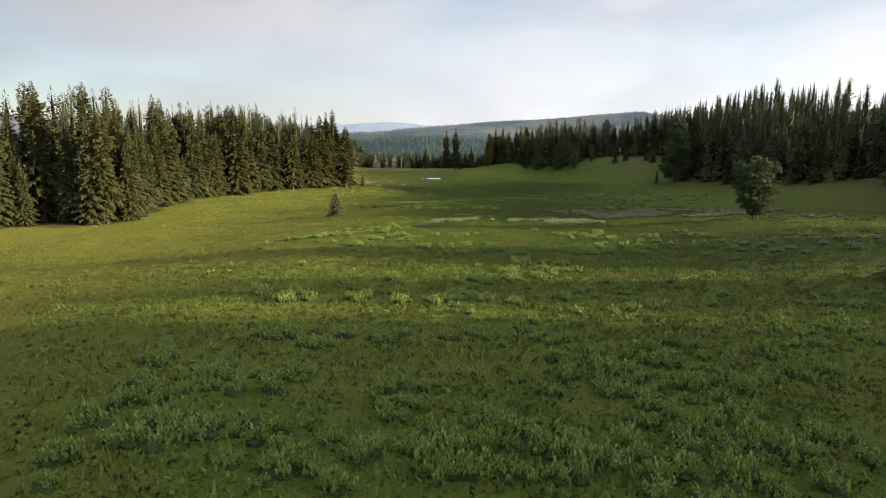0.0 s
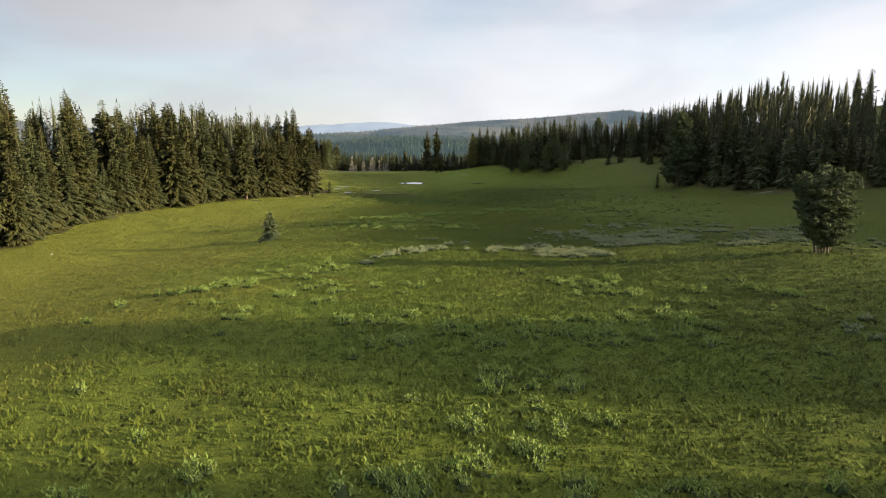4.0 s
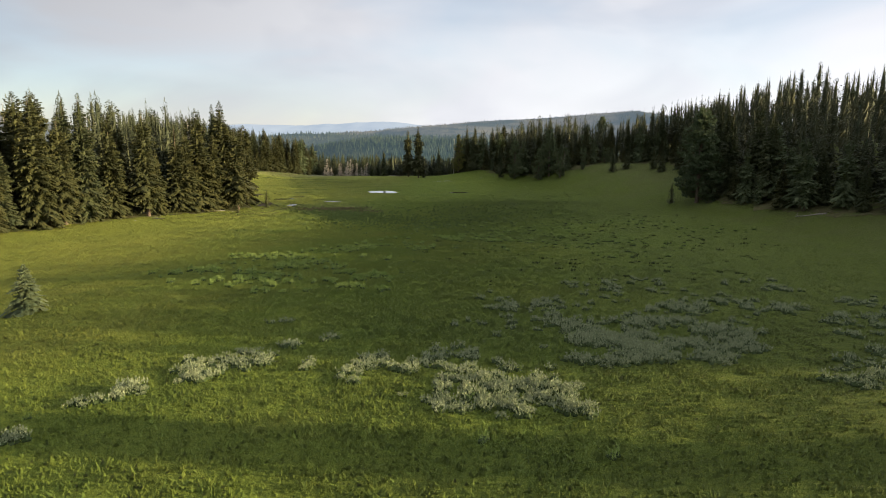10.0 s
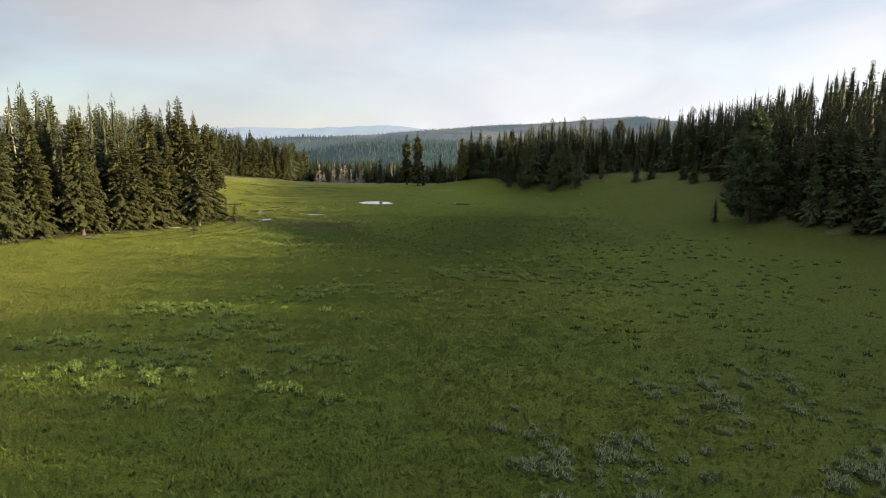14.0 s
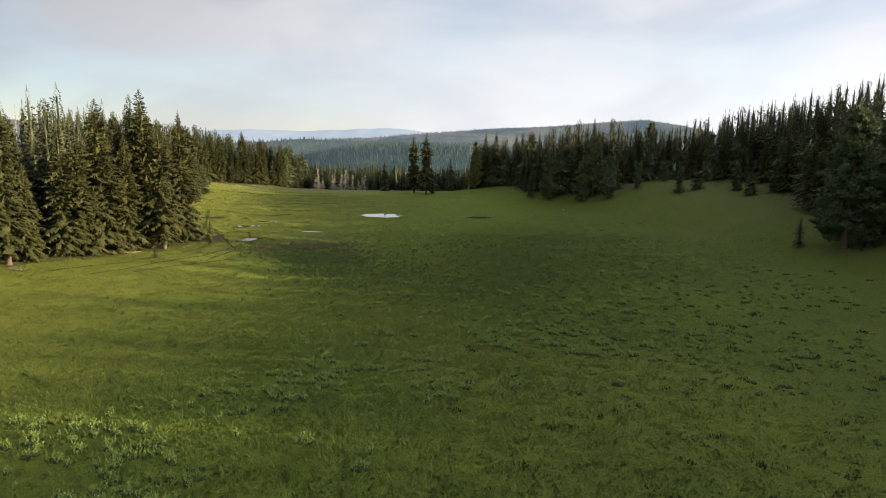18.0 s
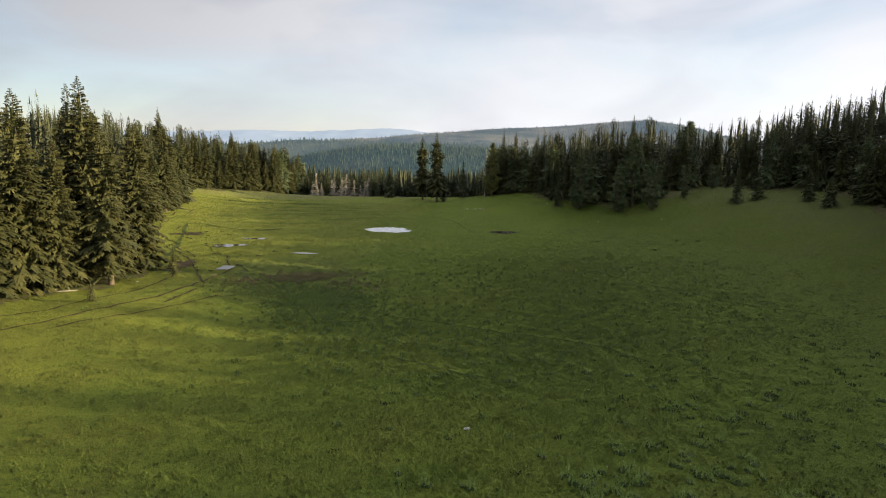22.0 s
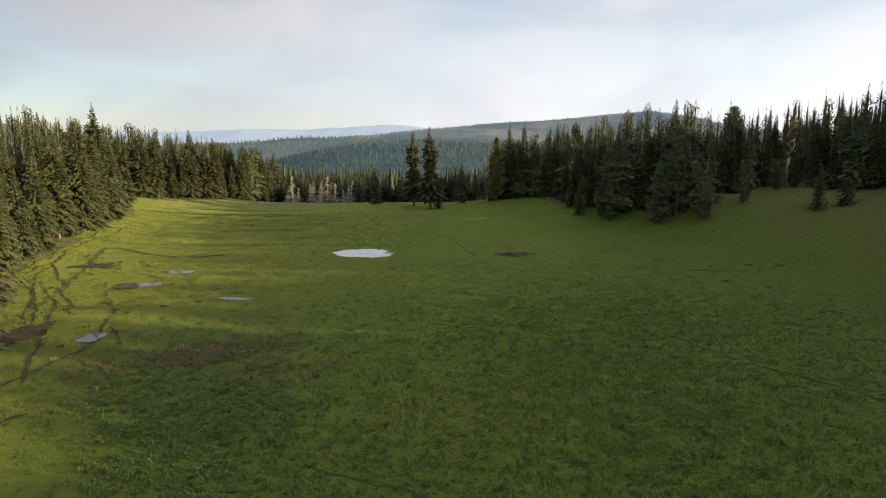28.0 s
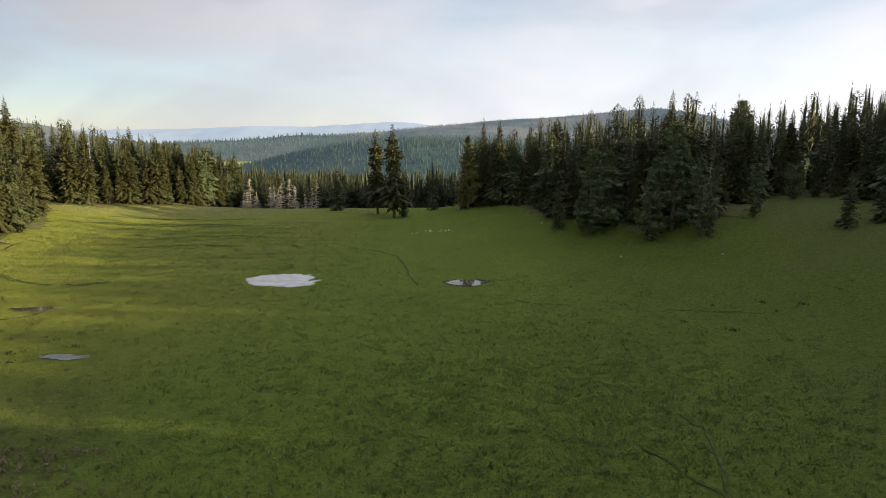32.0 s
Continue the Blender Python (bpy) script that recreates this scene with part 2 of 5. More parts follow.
def turf_material():
    n = Nodes("meadow_turf", 0.95, 0.1)
    n.fuzz(0.14)
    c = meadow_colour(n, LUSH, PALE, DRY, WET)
    fine, clump = n.noise(11.0, 5.0, 0.8), n.noise(2.6, 6.0, 0.75, (1.0, 1.6, 1.0))
    c = n.mix(n.ease(clump, 0.5, 0.62, 0.0, 0.6), c, (0.185, 0.22, 0.03))
    c = n.mix(n.ease(clump, 0.47, 0.36, 0.0, 0.55), c, (0.05, 0.078, 0.011))
    c = n.mix(n.ease(fine, 0.5, 0.62, 0.0, 0.45), c, (0.055, 0.082, 0.011))
    # thin dry turf higher up the hillside
    axis = n.node("ShaderNodeSeparateXYZ", [("Vector", n.spot)])
    bank = n.node("ShaderNodeMath", [(0, axis.outputs["X"]), (1, n.ease(axis.outputs["Y"], 240.0, 330.0, 0.0, 20.0))]).outputs[0]
    bank = n.node("ShaderNodeMath", [(0, bank), (1, n.ease(n.noise(0.16, 6.0, 0.65), 0.3, 0.7, -14.0, 14.0))]).outputs[0]
    c = n.mix(n.ease(bank, 72.0, 96.0, 0.0, 0.5), c, n.mix(n.ease(fine, 0.42, 0.6), (0.09, 0.093, 0.042), (0.14, 0.135, 0.066)))
    both = n.node("ShaderNodeMath", [(0, fine), (1, clump)])
    return n.colour(c).bump(both.outputs[0], 1.0, 0.3).mat


def blade_material():
    n = Nodes("grass_blades", 0.7, 0.2).fuzz(0.04)
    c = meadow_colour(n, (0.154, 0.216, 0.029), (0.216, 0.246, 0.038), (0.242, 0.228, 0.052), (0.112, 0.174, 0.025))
    isle = n.tree.nodes.new("ShaderNodeNewGeometry").outputs["Random Per Island"]
    c = n.mix(n.ease(isle, 0.0, 1.0, 0.0, 0.4), c, (0.066, 0.1, 0.014))
    return n.colour(c).thin(n.mix(0.3, c, (0.2, 0.23, 0.03)), 0.12).upright(0.78).mat


def leaf_material(name, dark, bright, tip, spread=0.5, rough=0.65, share=0.0, skyward=0.0):
    """Foliage: two tints by place, a third by chance from piece to piece."""
    n = Nodes(name, rough, 0.12)
    c = n.mix(n.ease(n.noise(0.5, 4.0), 0.35, 0.65), dark, bright)
    isle = n.tree.nodes.new("ShaderNodeNewGeometry").outputs["Random Per Island"]
    c = n.mix(n.ease(isle, 0.5, 1.0, 0.0, spread), c, tip)
    chance = n.tree.nodes.new("ShaderNodeObjectInfo").outputs["Random"]
    c = n.mix(n.ease(chance, 0.0, 1.0, 0.0, 0.4), c, dark)
    n.colour(c)
    if share:
        n.thin(c, share)
    if skyward:
        n.upright(skyward)
    return n.mat


def bark_material(name, dark, pale):
    n = Nodes(name, 0.9, 0.15)
    grain = n.noise(6.0, 6.0, 0.7, (1.0, 1.0, 0.25))
    return n.colour(n.mix(n.ease(grain, 0.35, 0.65), dark, pale)).bump(grain, 0.6, 0.04).mat


def mud_material():
    n = Nodes("wet_mud", 0.9, 0.1)
    grain = n.noise(2.5, 6.0, 0.7)
    return n.colour(n.mix(n.ease(grain, 0.4, 0.65), (0.022, 0.017, 0.011), (0.085, 0.062, 0.034))).bump(grain, 0.5, 0.1).mat


def water_material(name, dark, pale, spec):
    n = Nodes(name, 0.02, spec)
    n.colour(n.mix(n.ease(n.noise(0.6, 4.0), 0.4, 0.6), dark, pale))
    return n.bump(n.noise(1.4, 3.0), 0.02, 0.02).mat


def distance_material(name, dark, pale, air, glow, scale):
    """Far woods and slopes: a backdrop whose surface glows blue for the haze before it."""
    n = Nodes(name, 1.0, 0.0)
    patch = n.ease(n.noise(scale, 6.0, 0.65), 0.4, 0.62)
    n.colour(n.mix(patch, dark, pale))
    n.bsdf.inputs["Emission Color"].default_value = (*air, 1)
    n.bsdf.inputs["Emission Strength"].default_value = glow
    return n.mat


def trodden_material():
    n = Nodes("trodden_grass", 0.9, 0.1)
    grain = n.noise(2.0, 6.0, 0.7)
    return n.colour(n.mix(n.ease(grain, 0.4, 0.65), (0.03, 0.045, 0.012), (0.085, 0.1, 0.028))).bump(grain, 0.8, 0.15).mat


def stone_material():
    n = Nodes("pale_stone", 0.9, 0.2)
    grain = n.noise(5.0, 6.0, 0.7)
    return n.colour(n.mix(n.ease(grain, 0.35, 0.65), (0.28, 0.27, 0.24), (0.5, 0.48, 0.43))).bump(grain, 0.5, 0.03).mat


def litter_material():
    n = Nodes("forest_floor_litter", 0.95, 0.1)
    grain = n.noise(1.1, 7.0, 0.7)
    c = n.mix(n.ease(grain, 0.4, 0.62), (0.07, 0.066, 0.03), (0.12, 0.112, 0.048))
    c = n.mix(n.ease(n.noise(0.4, 5.0, 0.6), 0.5, 0.66), c, (0.085, 0.11, 0.028))
    return n.colour(c).bump(grain, 0.7, 0.12).mat


def shaded_ditch_material():
    n = Nodes("shaded_ditch_sedge", 0.95, 0.08)
    grain = n.noise(1.6, 6.0, 0.75)
    return n.colour(n.mix(n.ease(grain, 0.38, 0.6), (0.026, 0.042, 0.012), (0.075, 0.1, 0.026))).bump(grain, 0.9, 0.25).mat


LITTER, SHADED_DITCH = litter_material(), shaded_ditch_material()
TRODDEN, STONE = trodden_material(), stone_material()
TURF, BLADES, MUD, WATER = turf_material(), blade_material(), mud_material(), water_material("pond_water", (0.26, 0.26, 0.24), (0.34, 0.34, 0.32), 1.0)
PUDDLE_WATER = water_material("muddy_puddle_water", (0.05, 0.045, 0.032), (0.11, 0.1, 0.075), 0.5)
NEEDLES = leaf_material("spruce_needles", (0.038, 0.044, 0.018), (0.072, 0.073, 0.026), (0.108, 0.098, 0.034))
FIR_NEEDLES = leaf_material("fir_needles", (0.043, 0.054, 0.025), (0.069, 0.076, 0.032), (0.1, 0.096, 0.04))
PINE_NEEDLES = leaf_material("pine_needles", (0.068, 0.092, 0.046), (0.122, 0.145, 0.068), (0.175, 0.18, 0.088))
YELLOW_NEEDLES = leaf_material("sunlit_pine_needles", (0.095, 0.105, 0.032), (0.165, 0.16, 0.05), (0.23, 0.19, 0.07))
FOREST_NEEDLES = leaf_material("forest_needles", (0.054, 0.066, 0.039), (0.094, 0.1, 0.05), (0.132, 0.122, 0.056))
BARK = bark_material("conifer_bark", (0.07, 0.05, 0.035), (0.17, 0.13, 0.1))
DEAD_WOOD = bark_material("bleached_dead_wood", (0.19, 0.165, 0.13), (0.38, 0.35, 0.3))
LEAFY = leaf_material("broad_leaves", (0.126, 0.187, 0.035), (0.172, 0.23, 0.054), (0.27, 0.318, 0.115), 0.75, 0.75, skyward=0.25)
SAGE = leaf_material("sage_leaves", (0.155, 0.182, 0.094), (0.235, 0.264, 0.142), (0.4, 0.43, 0.26), 0.8, 0.8, skyward=0.25)
SEDGE = leaf_material("sedge_leaves", (0.072, 0.106, 0.026), (0.11, 0.152, 0.04), (0.165, 0.2, 0.065), skyward=0.3)
BROWN_SEDGE = leaf_material("dead_sedge_leaves", (0.105, 0.09, 0.042), (0.155, 0.135, 0.065), (0.22, 0.2, 0.1), skyward=0.3)
TUSSOCK = leaf_material("dark_tussock_leaves", (0.032, 0.045, 0.018), (0.055, 0.072, 0.026), (0.095, 0.11, 0.045))
LONE_NEEDLES = leaf_material("open_grown_pine_needles", (0.066, 0.092, 0.046), (0.11, 0.138, 0.072), (0.168, 0.192, 0.102), share=0.2)
# the dark between stems, painted on the hearts of low plants
SHADE_HEART = leaf_material("shaded_plant_heart", (0.03, 0.047, 0.014), (0.046, 0.066, 0.02), (0.07, 0.09, 0.03))
PALE_BARK = bark_material("pale_pine_bark", (0.1, 0.085, 0.07), (0.25, 0.22, 0.18))


# ---- mesh helpers ----
def mesh_of(name, points, faces, material, smooth_shade=False):
    """A mesh from arrays of points and of triangles or quads."""
    points, faces = np.asarray(points, np.float32), np.asarray(faces, np.int32)
    me, side = bpy.data.meshes.new(name), faces.shape[1]
    me.vertices.add(len(points))
    me.vertices.foreach_set("co", points.ravel())
    me.loops.add(faces.size)
    me.loops.foreach_set("vertex_index", faces.ravel())
    me.polygons.add(len(faces))
    me.polygons.foreach_set("loop_start", np.arange(len(faces), dtype=np.int32) * side)
    me.materials.append(material)
    me.update(calc_edges=True)
    me.polygons.foreach_set("use_smooth", np.full(len(faces), smooth_shade))
    return me


def part(name, me, parent, label=""):
    ob = new(name, me)
    ob.parent = parent
    return tagged(ob, label)


def scatter(points, faces, places, turns, sizes, tall=None):
    """One array of many copies of a small shape: places N x 3, turns about z, sizes, and heights."""
    n, k = len(places), len(points)
    tall = sizes if tall is None else tall
    c, s = np.cos(turns)[:, None], np.sin(turns)[:, None]
    x = (points[:, 0] * c - points[:, 1] * s) * sizes[:, None] + places[:, 0:1]
    y = (points[:, 0] * s + points[:, 1] * c) * sizes[:, None] + places[:, 1:2]
    z = points[:, 2] * tall[:, None] + places[:, 2:3]
    f = faces[None] + (np.arange(n) * k)[:, None, None]
    return np.stack([x, y, z], 2).reshape(-1, 3), f.reshape(-1, faces.shape[1])


def joined(pieces):
    """Several (points, faces) as one."""
    points, faces, at = [], [], 0
    for p, f in pieces:
        points.append(p)
        faces.append(f + at)
        at += len(p)
    return np.concatenate(points), np.concatenate(faces)


def tube(path, radii, sides=6):
    """A tapered limb along a path, as quads."""
    path = np.asarray(path, float)
    ring = np.linspace(0, 2 * np.pi, sides, endpoint=False)
    rows = []
    for i, p in enumerate(path):
        way = path[min(i + 1, len(path) - 1)] - path[max(i - 1, 0)]
        way = way / (np.linalg.norm(way) + 1e-9)
        a = np.cross(way, (0.3, 0.9, 0.1))
        a = a / np.linalg.norm(a)
        b = np.cross(way, a)
        rows.append(p + radii[i] * (np.cos(ring)[:, None] * a + np.sin(ring)[:, None] * b))
    f = [[i * sides + j, i * sides + (j + 1) % sides, (i + 1) * sides + (j + 1) % sides, (i + 1) * sides + j] for i in range(len(path) - 1) for j in range(sides)]
    return np.concatenate(rows), np.array(f)


# ---- the ground ----
def smooth(a, b, v):
    t = np.clip((v - a) / (b - a), 0.0, 1.0)
    return t * t * (3 - 2 * t)


# The valley floor falls away from the start of the flight, lies level in the wet meadow, then drops behind its lip.
FLOOR_Y = (-3000, -200, 0, 43, 70, 100, 150, 174, 219, 250, 290, 345, 380, 396, 412, 480, 600, 800, 1000, 4900)
FLOOR_Z = (300, 22, 9.8, 7.0, 4.9, 2.8, 0.4, -1.4, -3.6, -4.1, -4.4, -4.2, -4.7, -6.2, -9.0, -20, -36, -52, -60, -60)


def profile(y):
    """The height of the valley's middle line, eased by averaging along it."""
    return sum(np.interp(y + d, FLOOR_Y, FLOOR_Z) for d in (-14, -7, 0, 7, 14)) / 5


# standing water: middle x, y, half length, half width, depth of the hollow
PONDS = ((-3.0, 291.6, 5.6, 4.2, 0.12), (22.8, 289.4, 2.9, 1.9, 0.10), (-32.3, 267.3, 3.2, 1.8, 0.12), (-28.0, 276.6, 3.0, 1.0, 0.10),
         (-15.9, 259.2, 2.2, 0.7, 0.08), (-44.8, 280.5, 3.4, 1.5, 0.2), (-23.6, 239.6, 1.2, 1.5, 0.15), (-31.0, 241.0, 1.5, 3.4, 0.2),
         (-30.2, 276.9, 2.8, 0.6, 0.06))


def slope_of(x, y):
    """The height of the ground at x, y (numbers or arrays)."""
    x, y = np.asarray(x, float), np.asarray(y, float)
    z = profile(y)
    # left bank: low near the start, a bench by the end of the spruces, a rise behind the creek
    z = z - 2.4 * smooth(-8, -45, x) * smooth(170, 120, y)
    z = z + 1.2 * smooth(-8, -28, x) * smooth(175, 215, y) * smooth(262, 236, y)
    z = z + 0.04 * np.clip(-38 - x, 0, 90) * smooth(120, 230, y) + 0.10 * np.clip(-52 - x, 0, 60) * smooth(240, 330, y)
    z = z + 0.3 * smooth(-15, -55, x) * smooth(350, 402, y) * smooth(475, 428, y)
    # right bank: a wooded hillside whose foot swings in and out
    foot = np.interp(y, (-100, 60, 120, 190, 235, 262, 293, 321, 352, 420, 600), (46, 60, 68, 70, 60, 58, 46, 20, 4, 20, 80))
    up = np.maximum(x - foot, 0)
    z = z + np.interp(y, (60, 150, 228, 293, 325, 352, 420, 600), (0, 1, 3, 4.5, 5, 4, 3, 0)) * smooth(0, 40, up)
    # the unseen slope near the start is set to suit the shade it casts
    z = z + np.clip(up - 10, 0, 110) * np.interp(y, (15, 30, 46, 98, 120, 150, 228, 293, 325, 352, 450, 600), (0.2, 0.1, 0.08, 0.1, 0.24, 0.24, 0.2, 0.14, 0.06, 0.04, 0.03, 0.0))
    z = z + 0.13 * np.clip(x - 88, 0, 60) * smooth(250, 300, y) * smooth(470, 380, y) + 0.12 * np.clip(x - 105, 0, 70) * smooth(300, 250, y) * smooth(75, 130, y)
    z = z + 1.7 * smooth(14, 46, x) * smooth(150, 70, y) + 1.1 * smooth(14, 40, x) * smooth(170, 205, y) * smooth(265, 235, y)
    return z


def level(k):
    """The water level of one pond."""
    return float(slope_of(PONDS[k][0], PONDS[k][1])) - 0.02


def ground(x, y):
    """The height of the ground at x, y, with the hollows of the ponds."""
    x, y = np.asarray(x, float), np.asarray(y, float)
    z = slope_of(x, y)
    for k, (px, py, a, b, deep) in enumerate(PONDS):
        r = np.hypot((x - px) / (a + 1.5), (y - py) / (b + 1.5))
        z = z + (level(k) - z) * smooth(2.2, 1.0, r) - deep * smooth(1.0, 0.55, r)
    return z


RNG = np.random.default_rng(7)


def hummocks(x, y):
    """Small swells of the turf."""
    creek = smooth(-12, -26, x) * smooth(228, 250, y) * smooth(352, 335, y)
    return 0.16 * creek * np.sin(y * 1.25 + 2.2 * np.sin(x * 0.21 + y * 0.05)) * (0.6 + 0.4 * np.sin(x * 0.33 + y * 0.17)) + 0.10 * np.sin(x * 0.43 + 1.7 * np.sin(y * 0.11)) * np.sin(y * 0.37 + 1.3 * np.sin(x * 0.13)) + 0.05 * np.sin(x * 1.31 + y * 0.5) * np.sin(y * 1.13 - x * 0.4)


def surface(x, y):
    near = smooth(-160, -130, x) * smooth(190, 160, x) * smooth(440, 400, y)
    return ground(x, y) + hummocks(x, y) * near


def build_ground():
    xs = np.concatenate([-np.geomspace(4900, 150, 26), np.arange(-145, 175, 1.5), np.geomspace(178, 4900, 26)])
    ys = np.concatenate([-np.geomspace(2900, 45, 18), np.arange(-40, 425, 1.5), np.geomspace(430, 4950, 34)])
    gx, gy = np.meshgrid(xs, ys)
    points = np.stack([gx, gy, surface(gx, gy)], 2).reshape(-1, 3)
    i = (np.arange(len(ys) - 1)[:, None] * len(xs) + np.arange(len(xs) - 1)).reshape(-1)
    faces = np.stack([i, i + 1, i + 1 + len(xs), i + len(xs)], 1)
    tagged(new("ground", mesh_of("ground", points, faces, TURF, True)), "rolling green mountain meadow with lush and dry grass", "meadow", kind="structure")


build_ground()


def wobbly_disc(x, y, a, b, z, seed, points=48, rough=0.09):
    r = np.random.default_rng(seed)
    turn = np.linspace(0, 2 * np.pi, points, endpoint=False)
    edge = np.clip(1 + sum(r.normal(0, rough / k ** 0.6) * np.cos(k * turn + r.uniform(0, 6.3)) for k in range(2, 26)), 0.35, 1.8)
    rim = np.stack([x + a * edge * np.cos(turn), y + b * edge * np.sin(turn), np.full(points, z)], 1)
    all_points = np.concatenate([[[x, y, z]], rim])
    k = np.arange(points)
    return all_points, np.stack([np.zeros(points, int), 1 + k, 1 + (k + 1) % points], 1)


POND_LABELS = ("oval pond of pale sky-reflecting water in the wet meadow", "small shallow pond with dark muddy water in the meadow")
for k, (px, py, a, b, deep) in enumerate(PONDS):
    if k in (5, 7):
        continue    # these two have dried to mud
    if k == 1:
        a, b = a * 0.94, b * 0.92
    water = new("pond" if k < 2 else "puddle", mesh_of("pond", *wobbly_disc(px, py, a, b, level(k) - 0.02, 40 + k, 140, 0.06 if k < 2 else 0.24), WATER if k < 1 else PUDDLE_WATER))
    tagged(water, POND_LABELS[k] if k < 2 else "shallow puddle of standing water beside the creek", "pond" if k < 2 else "puddle", "" if k < 2 else "puddles of the creek", "structure")


# ---- trees ----
def crown_core(rng, tall, bare, reach_at, rings, sides, share):
    """The dense dark heart of a crown: an uneven cone about the trunk."""
    us = np.linspace(0.0, 0.9, rings)
    turn = np.arange(sides) * 6.283 / sides
    rows = []
    for k, u in enumerate(us):
        r = reach_at(u) * share * (1 - 0.45 * u) * rng.uniform(0.5, 1.25, sides)
        rows.append(np.stack([r * np.cos(turn + k), r * np.sin(turn + k), np.full(sides, tall * (bare + (1 - bare) * u)) + rng.uniform(-0.02, 0.02, sides) * tall], 1))
    points = np.concatenate(rows)
    a = (np.arange(rings - 1)[:, None] * sides + np.arange(sides)).ravel()
    b = (np.arange(rings - 1)[:, None] * sides + (np.arange(sides) + 1) % sides).ravel()
    return points, np.concatenate([np.stack([a, b, b + sides], 1), np.stack([a, b + sides, a + sides], 1)])


def conifer_crown(seed, tall, wide, bare=0.06, boughs=500, sprays=5, shape=0.8, ragged=0.3, holes=0.0, core=0.42, low=0.0):
    """The crown of a spruce or fir: boughs all round the trunk, each with flat side sprays and hanging twigs, up to a thin leader."""
    rng = np.random.default_rng(seed)
    wave = rng.uniform(0, 6.28, 3)

    def reach_at(u):
        swell = 1 + ragged * (0.45 * np.sin(u * 15 + wave[0]) + 0.35 * np.sin(u * 37 + wave[1]))
        return wide * np.clip(1 - u, 0, 1) ** shape * (0.72 + 0.28 * np.clip(u * 7, 0, 1)) * swell + 0.012 * tall * (1 - u)

    n = boughs
    u = np.clip((np.arange(n) + rng.uniform(0, 1, n)) / n, 0, 0.985) ** (0.85 if sprays > 1 else 0.66)
    u = low + (1 - low) * u
    keep = rng.random(n) >= holes * (0.5 + 0.5 * np.sin(u * 23 + wave[2]))
    u = u[keep]
    n = len(u)
    turn = np.arange(n) * 2.39996 + rng.uniform(-0.5, 0.5, n)
    length = (reach_at(u) + 0.007 * tall * np.clip(1.1 - u, 0, 1)) * rng.uniform(0.6, 1.12, n) * (1 + ragged * rng.uniform(-0.35, 0.35, n))
    rise = -0.12 + 0.55 * u + rng.uniform(-0.12, 0.12, n)
    droop = 0.34 - 0.2 * u
    out = np.stack([np.cos(turn), np.sin(turn), np.zeros(n)], 1)
    side = np.stack([-np.sin(turn), np.cos(turn), np.zeros(n)], 1)
    up = np.array((0.0, 0.0, 1.0))
    root = np.stack([np.zeros(n), np.zeros(n), tall * (bare + (1 - bare) * u)], 1)

    def spine(q):
        return root + out * (length * q)[:, None] + up * ((rise * q - droop * q * q) * length)[:, None]

    broad = 0.11 if sprays > 1 else 0.2
    tris = []
    thick = np.minimum(length, 0.1 * tall)
    for k in range(sprays):
        q = 0.3 + 0.6 * (k + rng.uniform(0.2, 0.8, n)) / sprays
        for way in (1, -1):
            w = length * (0.27 - 0.14 * q) * (1.0 if sprays > 1 else 1.6) * rng.uniform(0.7, 1.3, n) * way
            tip = spine(q + 0.16) + side * w[:, None] - up * (thick * rng.uniform(0.02, 0.2, n))[:, None]
            tris.append(np.stack([spine(q - broad), tip, spine(q + 0.6 * broad)], 1))
        hang = spine(q) - up * (thick * rng.uniform(0.16, 0.36, n))[:, None] + side * (length * rng.uniform(-0.14, 0.14, n))[:, None]
        tris.append(np.stack([spine(q - broad), hang, spine(q + broad)], 1))
    fan = length * (0.1 if sprays > 1 else 0.16)
    tris.append(np.stack([spine(np.full(n, 0.72)) + side * fan[:, None], spine(np.full(n, 1.06)), spine(np.full(n, 0.72)) - side * fan[:, None]], 1))
    points = np.concatenate(tris).reshape(-1, 3)
    faces = np.arange(len(points)).reshape(-1, 3)
    heart = crown_core(rng, tall, bare + low * 0.6, reach_at, 12 if n > 150 else 7, 7 if n > 150 else 5, core)
    leader = np.array(((0.09, 0, tall * 0.95), (-0.05, 0.08, tall * 0.95), (-0.05, -0.08, tall * 0.95), (0, 0, tall)))
    return joined([(points, faces), heart, (leader, np.array(((0, 1, 3), (1, 2, 3), (2, 0, 3))))])


def conifer_trunk(seed, tall):
    rng = np.random.default_rng(seed)
    lean = rng.uniform(-0.01, 0.01, 2)
    path = [(lean[0] * tall * s, lean[1] * tall * s, tall * s - 0.4) for s in (0, 0.03, 0.15, 0.5, 0.97)]
    r = 0.016 * tall
    return tube(path, (r * 1.25, r, r * 0.85, r * 0.5, r * 0.06), 7)


def clump_crown(seed, tufts, reach, needle=0.5):
    """A pine's crown: bristling tufts of needles along limbs."""
    rng = np.random.default_rng(seed)
    pts, tri = [], []
    for at in tufts:
        for _ in range(reach):
            d = rng.normal(0, 1, 3)
            d[2] = abs(d[2]) * 0.8 + 0.15
            d = d / np.linalg.norm(d)
            side = np.cross(d, rng.normal(0, 1, 3))
            side = side / np.linalg.norm(side) * needle * 0.2
            a = at + rng.normal(0, 0.16, 3) * needle
            k = len(pts)
            pts += [a - side, a + side, a + d * needle * rng.uniform(0.8, 1.3)]
            tri.append((k, k + 1, k + 2))
    return np.array(pts), np.array(tri)


